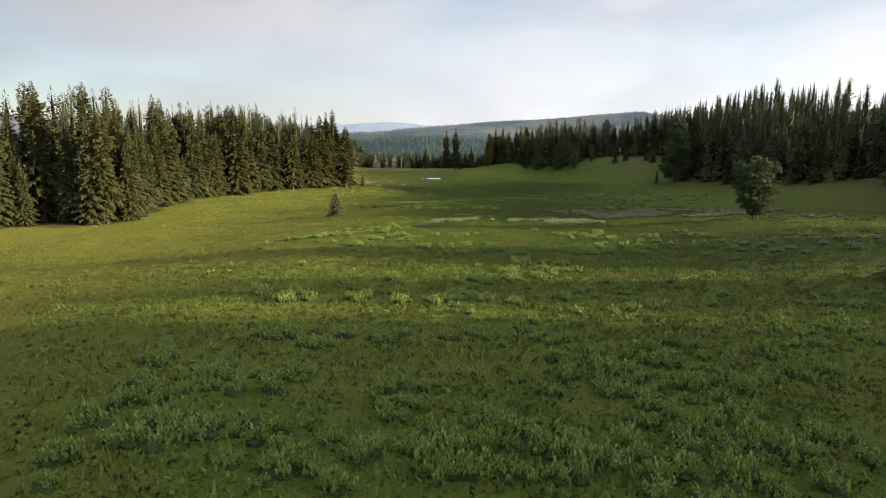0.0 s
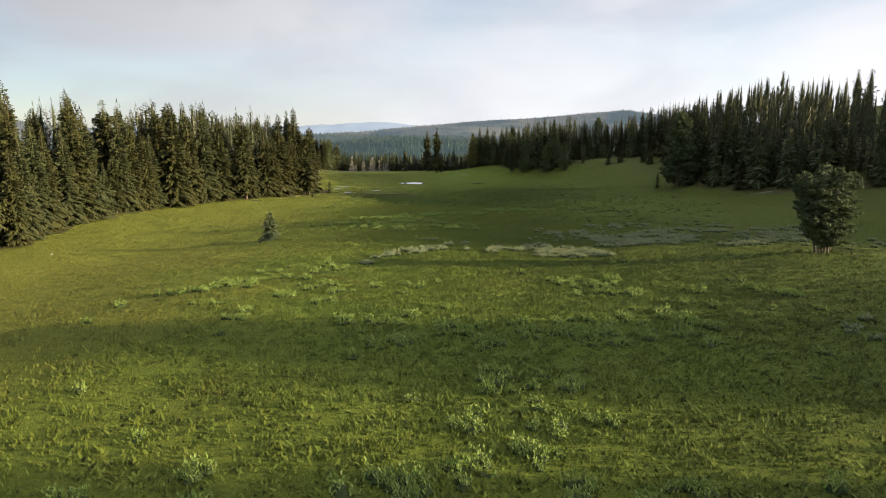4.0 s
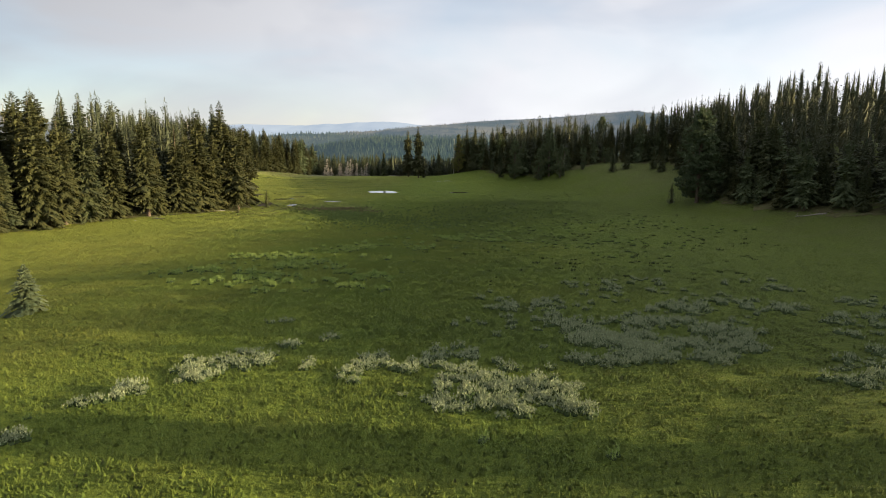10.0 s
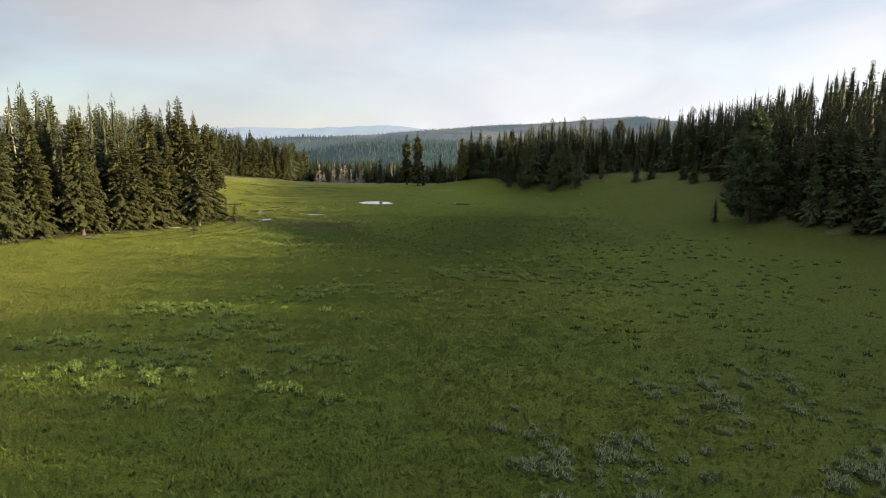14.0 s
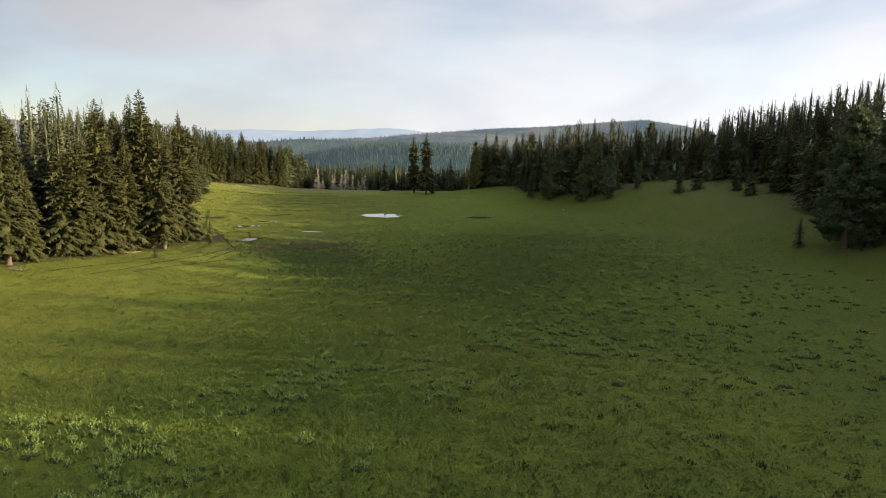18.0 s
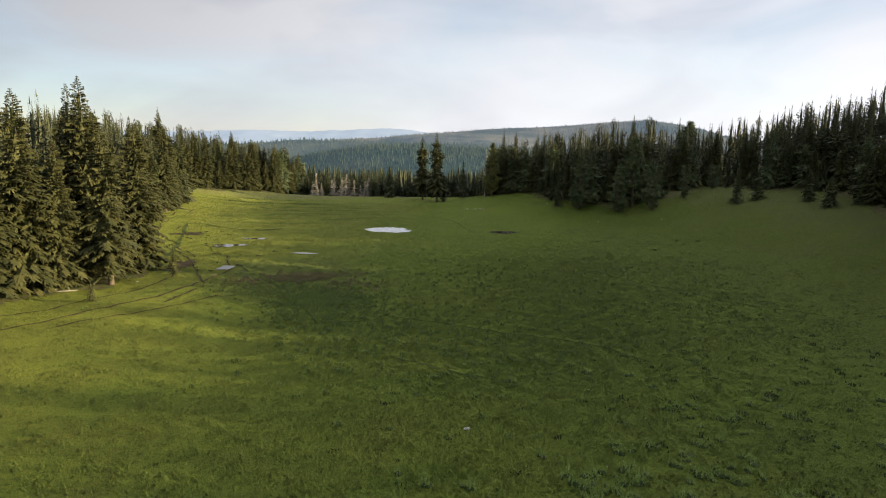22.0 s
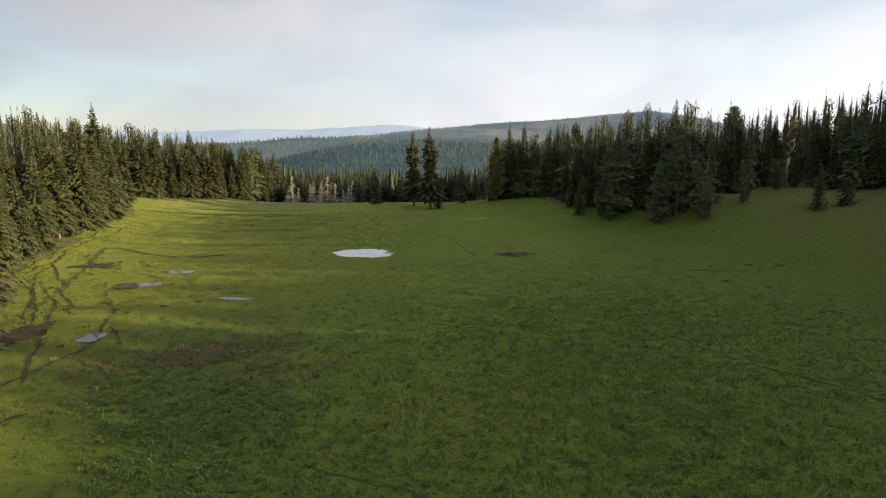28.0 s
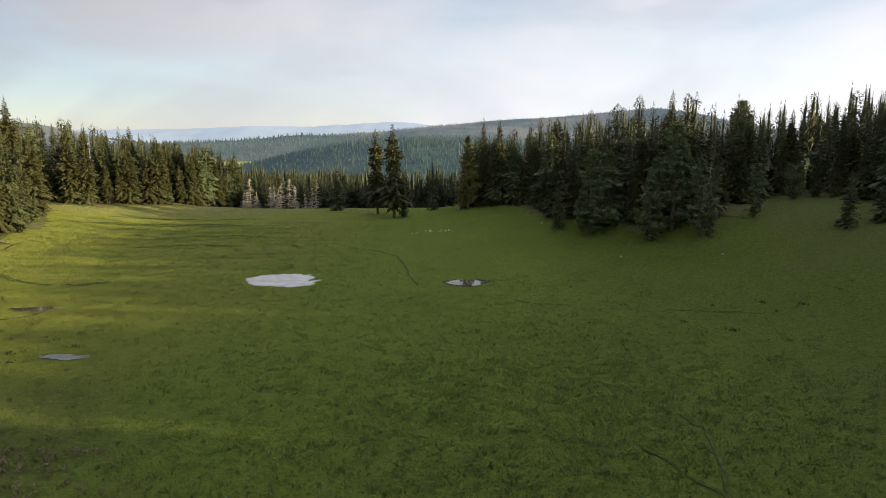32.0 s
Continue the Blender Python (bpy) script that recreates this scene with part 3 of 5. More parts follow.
def pine_tree(name, seed, tall, wide, stems, label, foliage, limbs, place, low=0.06, taper=0.7, tuft=0.5, bark=None, lobe=0.62, splay=0.42):
    """An irregular pine: one or several trunks, limbs of uneven length, bristling tufts along their outer part."""
    rng = np.random.default_rng(seed)
    root = tagged(new(name), label, "tree", "pines")
    paths, bodies = [], []
    for s in range(stems):
        turn = 6.283 * s / stems + rng.uniform(-0.4, 0.4)
        spread = wide * (splay if stems > 1 else 0.03) * rng.uniform(0.6, 1.1)
        top = np.array((math.cos(turn) * spread, math.sin(turn) * spread, tall * (rng.uniform(0.8, 0.97) if stems > 1 else 0.97)))
        foot = np.array((math.cos(turn), math.sin(turn), 0)) * (0.05 * wide * (stems - 2) ** 0.5 + 0.1 if stems > 1 else 0) - (0, 0, 0.3)
        path = np.array([foot + (top - foot) * np.array((q ** 1.2, q ** 1.2, q)) for q in (0, 0.2, 0.45, 0.75, 1)])
        r = (0.019 if stems < 4 else 0.012) * tall
        bodies.append(tube(path, (r * 1.2, r, r * 0.8, r * 0.5, r * 0.12), 7))
        paths.append(path)
    spots, sticks = [], [[body] for body in bodies]
    for _ in range(limbs):
        stem = rng.integers(stems)
        path = paths[stem]
        u = low + (1 - low) * rng.random() ** 0.9
        at = np.array([np.interp(u, (0, 0.2, 0.45, 0.75, 1), path[:, i]) for i in range(3)])
        hull = wide * (lobe if stems > 1 else 1.0) * (max(1.02 - u, 0.02) ** taper) * min(1.0, 0.6 + 2.0 * (u - low))
        turn, length = rng.uniform(0, 6.283), hull * rng.uniform(0.45, 1.12)
        way = np.array((math.cos(turn), math.sin(turn), rng.uniform(-0.12, 0.3)))
        tip = at + way * length + (0, 0, 0.1 * length)
        sticks[stem].append(tube([at, (at + tip) / 2 - (0, 0, 0.03 * length), tip], (0.008 * tall ** 0.5 + 0.02, 0.03, 0.01), 4))
        for k in range(max(2, int(length / (tuft * 0.62)))):
            s = 0.25 + 0.8 * rng.random()
            spots.append(at + (tip - at) * s + rng.normal(0, 0.22, 3) * tuft)
    for path in paths:
        spots += [path[4] + rng.normal(0, 0.25, 3) * tuft for _ in range(5)]
    part("crown", mesh_of("crown", *clump_crown(seed + 1, spots, 9, tuft), foliage), root)
    for stick in sticks:
        part("trunk", mesh_of("trunk", *joined(stick), bark or BARK, True), root)
    root.matrix_world = place
    return root


def stand(x, y, turn=0.0, size=1.0, tall=None, sink=0.0):
    """The pose of a thing that stands on the ground at x, y."""
    tall = size if tall is None else tall
    return Matrix.Translation((x, y, float(surface(x, y)) - sink)) @ Matrix.Rotation(turn, 4, "Z") @ Matrix.Diagonal((size, size, tall, 1))


def snag(seed, tall, label, place, lean=0.0, stubs=16, reach=0.17):
    """A dead bare trunk with broken branches."""
    rng = np.random.default_rng(seed)
    root = tagged(new("dead_tree"), label, "dead tree", "standing dead trees")
    path = [(lean * tall * s, 0.1 * lean * tall * s, tall * s - 0.3) for s in (0, 0.2, 0.5, 0.8, 1)]
    twigs = [tube(path, [0.009 * tall * w for w in (1.1, 1, 0.75, 0.45, 0.1)], 6)]
    for _ in range(stubs):
        u = rng.uniform(0.3 if reach < 0.3 else 0.08, 0.97)
        a = np.array((lean * tall * u, 0.1 * lean * tall * u, tall * u - 0.3))
        turn, length = rng.uniform(0, 6.28), rng.uniform(0.4, 1.0) * reach * tall * (1.15 - u)
        b = a + length * np.array((math.cos(turn), math.sin(turn), rng.uniform(-0.5, 0.2)))
        twigs.append(tube([a, (a + b) / 2 + (0, 0, 0.06), b], (0.07, 0.05, 0.02), 4))
    part("trunk", mesh_of("trunk", *joined(twigs), DEAD_WOOD), root)
    root.matrix_world = place
    return root


def conifer(name, label, group, seed, tall, wide, foliage, **more):
    root = tagged(new(name), label, "tree", group)
    part("trunk", mesh_of("trunk", *conifer_trunk(seed, tall), BARK, True), root)
    part("crown", mesh_of("crown", *conifer_crown(seed, tall, wide, **more), foliage), root)
    return root


SPRUCE_LABEL = "tall narrow dark green spruce at the meadow's edge"
FIR_LABEL = "slender spired subalpine fir with deep green needles"
EDGE_PINE_LABEL = "round-topped dark green pine among the spruces"
PROTOS = [conifer("spruce_tree", SPRUCE_LABEL, "spruces along the meadow", 11, 25.0, 3.9, NEEDLES, bare=0.02, shape=0.68),
          conifer("spruce_tree", SPRUCE_LABEL, "spruces along the meadow", 12, 25.0, 3.4, NEEDLES, bare=0.05, ragged=0.5, shape=0.58, holes=0.15),
          conifer("spruce_tree", SPRUCE_LABEL, "spruces along the meadow", 13, 25.0, 4.3, NEEDLES, bare=0.01, shape=0.78),
          conifer("fir_tree", FIR_LABEL, "firs along the meadow", 14, 25.0, 3.0, FIR_NEEDLES, shape=0.66, bare=0.02),
          conifer("fir_tree", FIR_LABEL, "firs along the meadow", 15, 25.0, 3.7, FIR_NEEDLES, shape=0.8, bare=0.01),
          conifer("spruce_tree", SPRUCE_LABEL, "spruces along the meadow", 16, 25.0, 3.7, NEEDLES, bare=0.07, ragged=0.6, shape=0.62, holes=0.3),
          conifer("pine_tree", EDGE_PINE_LABEL, "pines along the meadow", 17, 25.0, 4.6, PINE_NEEDLES, bare=0.05, ragged=0.6, shape=0.5, holes=0.3),
          conifer("pine_tree", EDGE_PINE_LABEL, "pines along the meadow", 18, 25.0, 4.0, PINE_NEEDLES, bare=0.1, ragged=0.7, shape=0.42, holes=0.35)]
LITE = [conifer_crown(30 + k, 25.0, w, bare=b, boughs=270, sprays=1, shape=s, ragged=0.5, core=0.36) for k, (w, b, s) in enumerate(((3.8, 0.03, 0.8), (3.3, 0.04, 0.7), (4.2, 0.02, 0.9), (3.0, 0.02, 0.76), (3.9, 0.05, 0.52)))]
DEEP = [conifer_crown(36 + k, 25.0, w, bare=0.02, boughs=120, sprays=1, shape=s, ragged=0.4, core=0.4, low=0.45) for k, (w, s) in enumerate(((3.8, 0.82), (3.2, 0.72), (4.2, 0.9), (2.9, 0.76), (3.7, 0.52)))]


def inside(poly, x, y):
    """Whether points lie inside a closed plan."""
    hit = np.zeros(len(x), bool)
    for (ax, ay), (bx, by) in zip(poly, poly[1:] + poly[:1]):
        if ay != by:
            hit ^= ((ay > y) != (by > y)) & (x < (bx - ax) * (y - ay) / (by - ay) + ax)
    return hit


def edge_distance(line, x, y):
    best = np.full(len(x), 1e9)
    for (ax, ay), (bx, by) in zip(line, line[1:]):
        d2 = (bx - ax) ** 2 + (by - ay) ** 2
        t = np.clip(((x - ax) * (bx - ax) + (y - ay) * (by - ay)) / d2, 0, 1)
        best = np.minimum(best, np.hypot(x - ax - t * (bx - ax), y - ay - t * (by - ay)))
    return best


LEFT_EDGE = [(-100, 92), (-86, 114), (-78, 121), (-69, 121), (-64, 127), (-67, 146), (-65, 173), (-58, 195), (-48, 208), (-42, 219), (-36, 224), (-34.6, 231), (-41, 245), (-50, 261), (-58, 277), (-61, 293), (-63.5, 310), (-66, 326), (-69.5, 340), (-74, 349), (-86, 350)]
LEFT_WOOD = LEFT_EDGE + [(-97, 348), (-150, 345), (-165, 90)]
BACK_EDGE = [(-96, 364), (-84, 363), (-76, 362), (-71, 366), (-66, 373), (-62, 381), (-58, 390), (-54, 399), (-52.5, 412), (-54, 425)]
BACK_WOOD = BACK_EDGE + [(-60, 450), (-170, 450), (-170, 360)]
# near the start this edge is unseen, its slot and spurs shaping the sunlight
RIGHT_EDGE = [(48, -90), (50, -20), (52, 21), (54, 29), (54, 34.4), (118, 25.4), (150, 21), (236, 8.8), (236, 18.8), (150, 31), (118, 35.5), (66, 43), (66, 62.5), (86, 66), (90, 91), (78, 94), (80, 108), (87, 120), (99, 149), (95, 163), (93, 174), (89.5, 187), (86.5, 197), (84.5, 205), (83.5, 213), (85, 224), (85.5, 235), (87, 247), (92, 262), (94.5, 275), (93, 290), (85, 308), (80, 321), (72, 312), (63, 306.5), (54, 309.5), (46, 317), (40.5, 324), (37, 343), (31, 353), (25, 357), (24, 376)]
RIGHT_WOOD = RIGHT_EDGE + [(40, 440), (240, 440), (240, -90)]


def along(edge, gap, rng):
    """Spots in a loose row just inside the edge of a wood."""
    spots = []
    for (ax, ay), (bx, by) in zip(edge, edge[1:]):
        length = math.hypot(bx - ax, by - ay)
        for k in range(max(1, round(length / gap))):
            t = (k + rng.uniform(0.1, 0.9)) / max(1, round(length / gap))
            inward = rng.uniform(-0.4, 2.2)
            spots.append((ax + t * (bx - ax) - inward * (by - ay) / length, ay + t * (by - ay) + inward * (bx - ax) / length))
    return np.array(spots)


def plant_wood(name, label, poly, edge, gap, low, high, seed, keep, shown, side=1, rim=0.72, pines=0.1):
    """A wood: its front trees as things, the depth behind them as one joined growth."""
    rng = np.random.default_rng(seed)
    xs, ys = [p[0] for p in poly], [p[1] for p in poly]
    gx, gy = np.meshgrid(np.arange(min(xs), max(xs), gap), np.arange(min(ys), max(ys), gap))
    x, y = gx.ravel() + rng.uniform(-0.45, 0.45, gx.size) * gap, gy.ravel() + rng.uniform(-0.45, 0.45, gx.size) * gap
    ok = inside(poly, x, y) & (edge_distance(edge, x, y) > 3.0)
    row = along(edge if side > 0 else edge[::-1], gap * 0.95, rng)
    x, y = np.concatenate([row[:, 0], x[ok]]), np.concatenate([row[:, 1], y[ok]])
    far = edge_distance(edge, x, y)
    ok = (far < keep * rng.uniform(0.8, 1.1, len(x))) & (rng.random(len(x)) < 0.94)
    x, y, far = x[ok], y[ok], far[ok]
    h = rng.uniform(low, high, len(x)) * np.where(rng.random(len(x)) < 0.25, rng.uniform(0.45, 0.85, len(x)), 1.0) * np.clip(rim + far * 0.035, 0.6, 1.0)
    # the point of the wood that reaches into the meadow has younger trees
    h = h * np.where(x < -30, 1 + 0.12 * smooth(140, 120, y) - 0.05 * smooth(135, 160, y) + 0.04 * smooth(190, 212, y) - 0.18 * smooth(235, 275, y) * (y < 356), 1.0)
    h = np.where(x < -30, np.minimum(h, 27.0), h)
    h = h * (1 - 0.1 * smooth(100, 78, x) * smooth(280, 300, y) * (x > 0)) * (1 - 0.08 * smooth(60, 45, x) * smooth(300, 310, y) * (x > 0))
    # unseen trees near the start, their heights set along sun lanes to shape shade
    sun_lane = y + 0.14 * x
    h = h * np.where((x > 45) & (sun_lane > 28.5) & (sun_lane < 63), np.where(sun_lane < 36.5, 0.4, np.where(sun_lane < 42, 0.9, 1.08)), 1.0) * np.where((x > 45) & (sun_lane >= 63) & (sun_lane < 106), np.where(x > 95, 0.46, 0.55), 1.0) * np.where((x > 76) & (sun_lane >= 106) & (y < 124), 0.92, 1.0)
    h = h * np.where((x > 76) & (y >= 124), 0.74 - 0.1 * smooth(120, 130, y) * smooth(158, 140, y) + 0.05 * smooth(180, 200, y) + 0.06 * smooth(245, 270, y), 1.0)
    order = np.argsort(far + np.where((y > 100) & (y < 430), 0, 500))[:shown]
    front = np.zeros(len(x), bool)
    front[order] = True
    for i in order:
        proto = PROTOS[rng.integers(6, 8) if rng.random() < pines else rng.integers(6)]
        k = h[i] / 25.0
        copy_thing(proto, stand(x[i], y[i], rng.uniform(0, 6.28), k * rng.uniform(0.95, 1.3), k))
    x, y, h, far = x[~front], y[~front], h[~front], far[~front]
    kind = rng.integers(len(LITE), size=len(x)) + np.where(far > 22, len(LITE), 0)
    pieces = []
    for k, (p, f) in enumerate(LITE + DEEP):
        m = kind == k
        places = np.stack([x[m], y[m], ground(x[m], y[m])], 1)
        pieces.append(scatter(p, f, places, rng.uniform(0, 6.28, m.sum()), h[m] / 25.0 * rng.uniform(0.95, 1.3, m.sum()), h[m] / 25.0))
    tagged(new(name, mesh_of(name, *joined(pieces), FOREST_NEEDLES)), label, "forest", kind="stuff")


plant_wood("spruce_forest", "dense dark spruce forest behind the front row of trees", LEFT_WOOD, LEFT_EDGE, 4.4, 18.5, 28.5, 1, 34, 140, -1, 0.9, 0.0)
plant_wood("spruce_forest", "dense stand of dark spruces at the end of the meadow", BACK_WOOD, BACK_EDGE, 3.9, 17, 21, 2, 40, 50, -1, 0.92)
plant_wood("hillside_forest", "dense dark conifer forest climbing the shaded hillside", RIGHT_WOOD, RIGHT_EDGE, 3.8, 15, 23.5, 3, 52, 150, -1, 0.72, 0.3)
for proto in PROTOS:
    for piece in (*proto.children_recursive, proto):
        bpy.data.objects.remove(piece)

# trees that stand alone
conifer("young_fir", "small bushy young fir standing alone in sunlit grass", "lone conifers", 51, 4.5, 2.1, PINE_NEEDLES, boughs=320, bare=0.0, shape=0.85, core=0.6).matrix_world = stand(-19.8, 119.6)
conifer("young_fir", "slim young fir beside the muddy creek bank", "lone conifers", 52, 4.6, 1.1, NEEDLES, boughs=105, bare=0.04).matrix_world = stand(-28.5, 232.6)
conifer("young_fir", "dark bushy young fir on the shaded slope", "lone conifers", 53, 4.8, 1.9, FIR_NEEDLES, boughs=112, bare=0.0).matrix_world = stand(28.6, 39.6)
conifer("fir_tree", "dense dark fir standing alone on the meadow's lip", "lone conifers", 54, 12.0, 2.5, FIR_NEEDLES, boughs=220, bare=0.01, shape=0.7, core=0.75).matrix_world = stand(-10.1, 377.5)
conifer("fir_tree", "slender dark fir on the lip of the meadow", "lone conifers", 55, 13.8, 2.0, FIR_NEEDLES, boughs=190, bare=0.02).matrix_world = stand(16, 372)
conifer("spruce_tree", "tall shaggy spruce of a pair on the meadow's lip", "pair of tall spruces", 56, 21.6, 3.0, NEEDLES, bare=0.12, ragged=0.6, shape=0.6, holes=0.3).matrix_world = stand(2.0, 366)
conifer("spruce_tree", "tall shaggy spruce of a pair on the meadow's lip", "pair of tall spruces", 57, 22.6, 3.5, NEEDLES, bare=0.1, ragged=0.55, shape=0.62, holes=0.25).matrix_world = stand(6.9, 358)
conifer("young_fir", "dark low fir at the foot of a tall spruce", "lone conifers", 58, 4.8, 1.9, FIR_NEEDLES, boughs=126, bare=0.0, shape=0.5).matrix_world = stand(9.2, 359)
pine_tree("pine_tree", 61, 8.2, 4.3, 7, "broad bushy pine with several pale stems, alone in the sagebrush", LONE_NEEDLES, 480, stand(41.4, 86.4), 0.11, 0.32, 0.36, PALE_BARK, 0.46, 0.5)
EDGE_PINE = "bushy irregular pine on the wood's edge"
pine_tree("pine_tree", 62, 22.5, 6.6, 1, "large spreading old pine at the corner of the wood", LONE_NEEDLES, 300, stand(78.4, 221.5), 0.04, 0.5, 0.7)
pine_tree("pine_tree", 63, 16.8, 4.0, 1, "yellow-green sunlit pine at the edge of the wood", YELLOW_NEEDLES, 130, stand(24.6, 352.5), 0.06, 0.7, 0.65)
conifer("young_fir", "small dark fir on the shaded slope below the wood", "lone conifers", 64, 8.4, 1.9, FIR_NEEDLES, boughs=168, bare=0.0).matrix_world = stand(76.7, 293)
conifer("young_fir", "small dark fir beside a spreading pine", "lone conifers", 65, 5.2, 1.3, FIR_NEEDLES, boughs=126, bare=0.0).matrix_world = stand(74.5, 228)
conifer("young_fir", "low dark fir beneath a spreading pine", "lone conifers", 75, 4.4, 2.2, FIR_NEEDLES, boughs=192, bare=0.0, shape=0.5).matrix_world = stand(80.8, 219)
pine_tree("pine_tree", 66, 14.6, 4.4, 1, EDGE_PINE, PINE_NEEDLES, 150, stand(44.8, 313.6), 0.03, 0.6, 0.6)
pine_tree("pine_tree", 67, 11.4, 3.4, 1, EDGE_PINE, PINE_NEEDLES, 110, stand(52.8, 305.8), 0.05, 0.65, 0.6)
pine_tree("pine_tree", 68, 11.4, 3.8, 2, EDGE_PINE, PINE_NEEDLES, 120, stand(60, 301.8), 0.06, 0.5, 0.6)
pine_tree("pine_tree", 74, 17.2, 4.2, 1, EDGE_PINE, PINE_NEEDLES, 170, stand(56.6, 306.5), 0.05, 0.45, 0.6)
pine_tree("pine_tree", 69, 8.0, 2.3, 2, "small round-topped pine on the slope", PINE_NEEDLES, 80, stand(68.6, 304), 0.06, 0.4, 0.5)
pine_tree("pine_tree", 70, 6.4, 2.3, 2, "small round-topped pine on the slope", PINE_NEEDLES, 80, stand(79, 313), 0.03, 0.4, 0.5)
conifer("young_fir", "small dark fir on the wood's edge", "lone conifers", 71, 7.6, 1.8, FIR_NEEDLES, boughs=168, bare=0.0).matrix_world = stand(40.2, 319.5)
pine_tree("pine_tree", 77, 20.0, 4.8, 1, "tall broad-topped pine above the hillside wood", PINE_NEEDLES, 190, stand(87.3, 354), 0.1, 0.45, 0.7)
for k, (x, y, tall, wide) in enumerate(((81.2, 292.5, 5.0, 2.2), (87.6, 283, 7.0, 2.0), (87.8, 275.5, 6.4, 2.2), (92.5, 273, 8.0, 2.4))):
    conifer("young_fir", "small dark fir on the shaded slope below the wood", "lone conifers", 780 + k, tall, wide, FIR_NEEDLES, boughs=170, bare=0.0, shape=0.7, core=0.7).matrix_world = stand(x, y)
for k, (x, y, tall, wide) in enumerate(((57.5, 312, 21.5, 3.4), (31.8, 351, 19.5, 3.2), (28.5, 356, 21.0, 2.2), (45.5, 322, 16.5, 2.6))):
    conifer("fir_tree", FIR_LABEL, "firs along the meadow", 790 + k, tall, wide, FIR_NEEDLES, bare=0.02, shape=0.8).matrix_world = stand(x, y)
CORNER = "tall dark spruce beside a spreading pine at the wood's corner"
for k, (x, y, tall) in enumerate(((85.5, 221, 20.0), (88, 229, 21.0), (88.5, 214, 22.0), (90, 238, 21.5), (87.5, 206, 20.5))):
    conifer("spruce_tree", CORNER, "tall spruces at the corner", 760 + k, tall, 3.6, FIR_NEEDLES, bare=0.02, shape=0.85).matrix_world = stand(x, y)
conifer("spruce_tree", "very tall old spruce rising above the wood's far end", "spruces along the meadow", 795, 25.0, 4.2, NEEDLES, bare=0.03, shape=0.8, ragged=0.45).matrix_world = stand(-81, 352)
SNAG_LABEL = "bleached grey dead trunk among living spruces"
for k, (x, y, tall, lean) in enumerate(((-55, 221, 23, 0.05), (-62, 214, 23, -0.06), (-46, 233, 22, -0.08), (-73, 200, 24, 0.03), (-77, 165, 23, 0.04), (62, 306.8, 10.0, 0.05), (22.5, 354, 16, 0.02), (-74, 372, 17, 0.03))):
    snag(80 + k, tall, SNAG_LABEL, stand(x, y), lean, 34)


# ---- low growth ----
def leaf(at, turn, tilt, length, width, fold=0.25):
    """A leaf as two folded halves."""
    out = np.array((math.cos(turn) * math.sin(tilt), math.sin(turn) * math.sin(tilt), math.cos(tilt)))
    side = np.array((-math.sin(turn), math.cos(turn), 0.0))
    back = np.cross(side, out)
    tip = at + out * length
    mid = at + out * length * 0.58
    return [at, mid + side * width - back * width * fold, tip, mid - side * width - back * width * fold], [(0, 1, 2), (0, 2, 3)]


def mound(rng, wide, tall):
    """The dome in the heart of a low plant, which takes the painted shade."""
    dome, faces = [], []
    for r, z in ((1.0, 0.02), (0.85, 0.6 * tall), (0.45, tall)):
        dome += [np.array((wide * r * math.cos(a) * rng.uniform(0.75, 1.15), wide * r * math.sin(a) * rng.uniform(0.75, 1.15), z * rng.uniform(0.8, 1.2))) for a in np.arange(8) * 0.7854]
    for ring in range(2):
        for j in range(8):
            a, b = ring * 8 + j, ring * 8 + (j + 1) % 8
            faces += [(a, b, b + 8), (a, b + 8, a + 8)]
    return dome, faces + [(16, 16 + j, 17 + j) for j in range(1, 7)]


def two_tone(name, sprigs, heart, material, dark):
    """A low plant as one mesh: bright leaves over a dark heart that paints the shade within."""
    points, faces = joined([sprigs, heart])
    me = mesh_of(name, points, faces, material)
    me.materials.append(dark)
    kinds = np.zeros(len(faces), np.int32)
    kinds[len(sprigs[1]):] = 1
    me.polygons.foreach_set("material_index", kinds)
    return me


def sprig(rng, at, lean, way, tall, leaves, length, width, first=0.25):
    """One upright stem set with leaves all the way up."""
    pts, tri = [], []
    axis = np.array((math.cos(way) * math.sin(lean), math.sin(way) * math.sin(lean), math.cos(lean)))
    spin = rng.uniform(0, 6.28)
    for k in range(leaves):
        up = first + (1 - first) * k / max(1, leaves - 1)
        p, t = leaf(at + axis * tall * up * 0.8, spin + 2.4 * k, rng.uniform(0.4, 0.95) * (1.3 - 0.75 * up), length * rng.uniform(0.75, 1.2), width * rng.uniform(0.8, 1.25))
        tri += [tuple(i + len(pts) for i in f) for f in t]
        pts += p
    return np.array(pts), np.array(tri)


def leafy_clump(seed, stems=20, leaves=8, spread=0.42, tall=0.56):
    """A clump of upright leafy stems: its sprigs and its heart."""
    rng = np.random.default_rng(seed)
    pieces = []
    lobes = rng.normal(0, 0.4, (3, 2)) * spread
    for _ in range(stems):
        a = lobes[rng.integers(3)] + rng.normal(0, 0.32, 2) * spread
        far = math.hypot(*a)
        h = tall * (1.08 - 0.3 * min(1.3, far / spread)) * rng.uniform(0.75, 1.15)
        pieces.append(sprig(rng, np.array((a[0], a[1], 0.0)), 0.22 * far / spread + rng.uniform(0, 0.12), math.atan2(a[1], a[0]), h, leaves, 0.17, 0.034))
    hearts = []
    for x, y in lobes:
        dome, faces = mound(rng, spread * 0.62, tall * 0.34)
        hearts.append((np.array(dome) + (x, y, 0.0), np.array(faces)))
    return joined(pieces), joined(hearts)


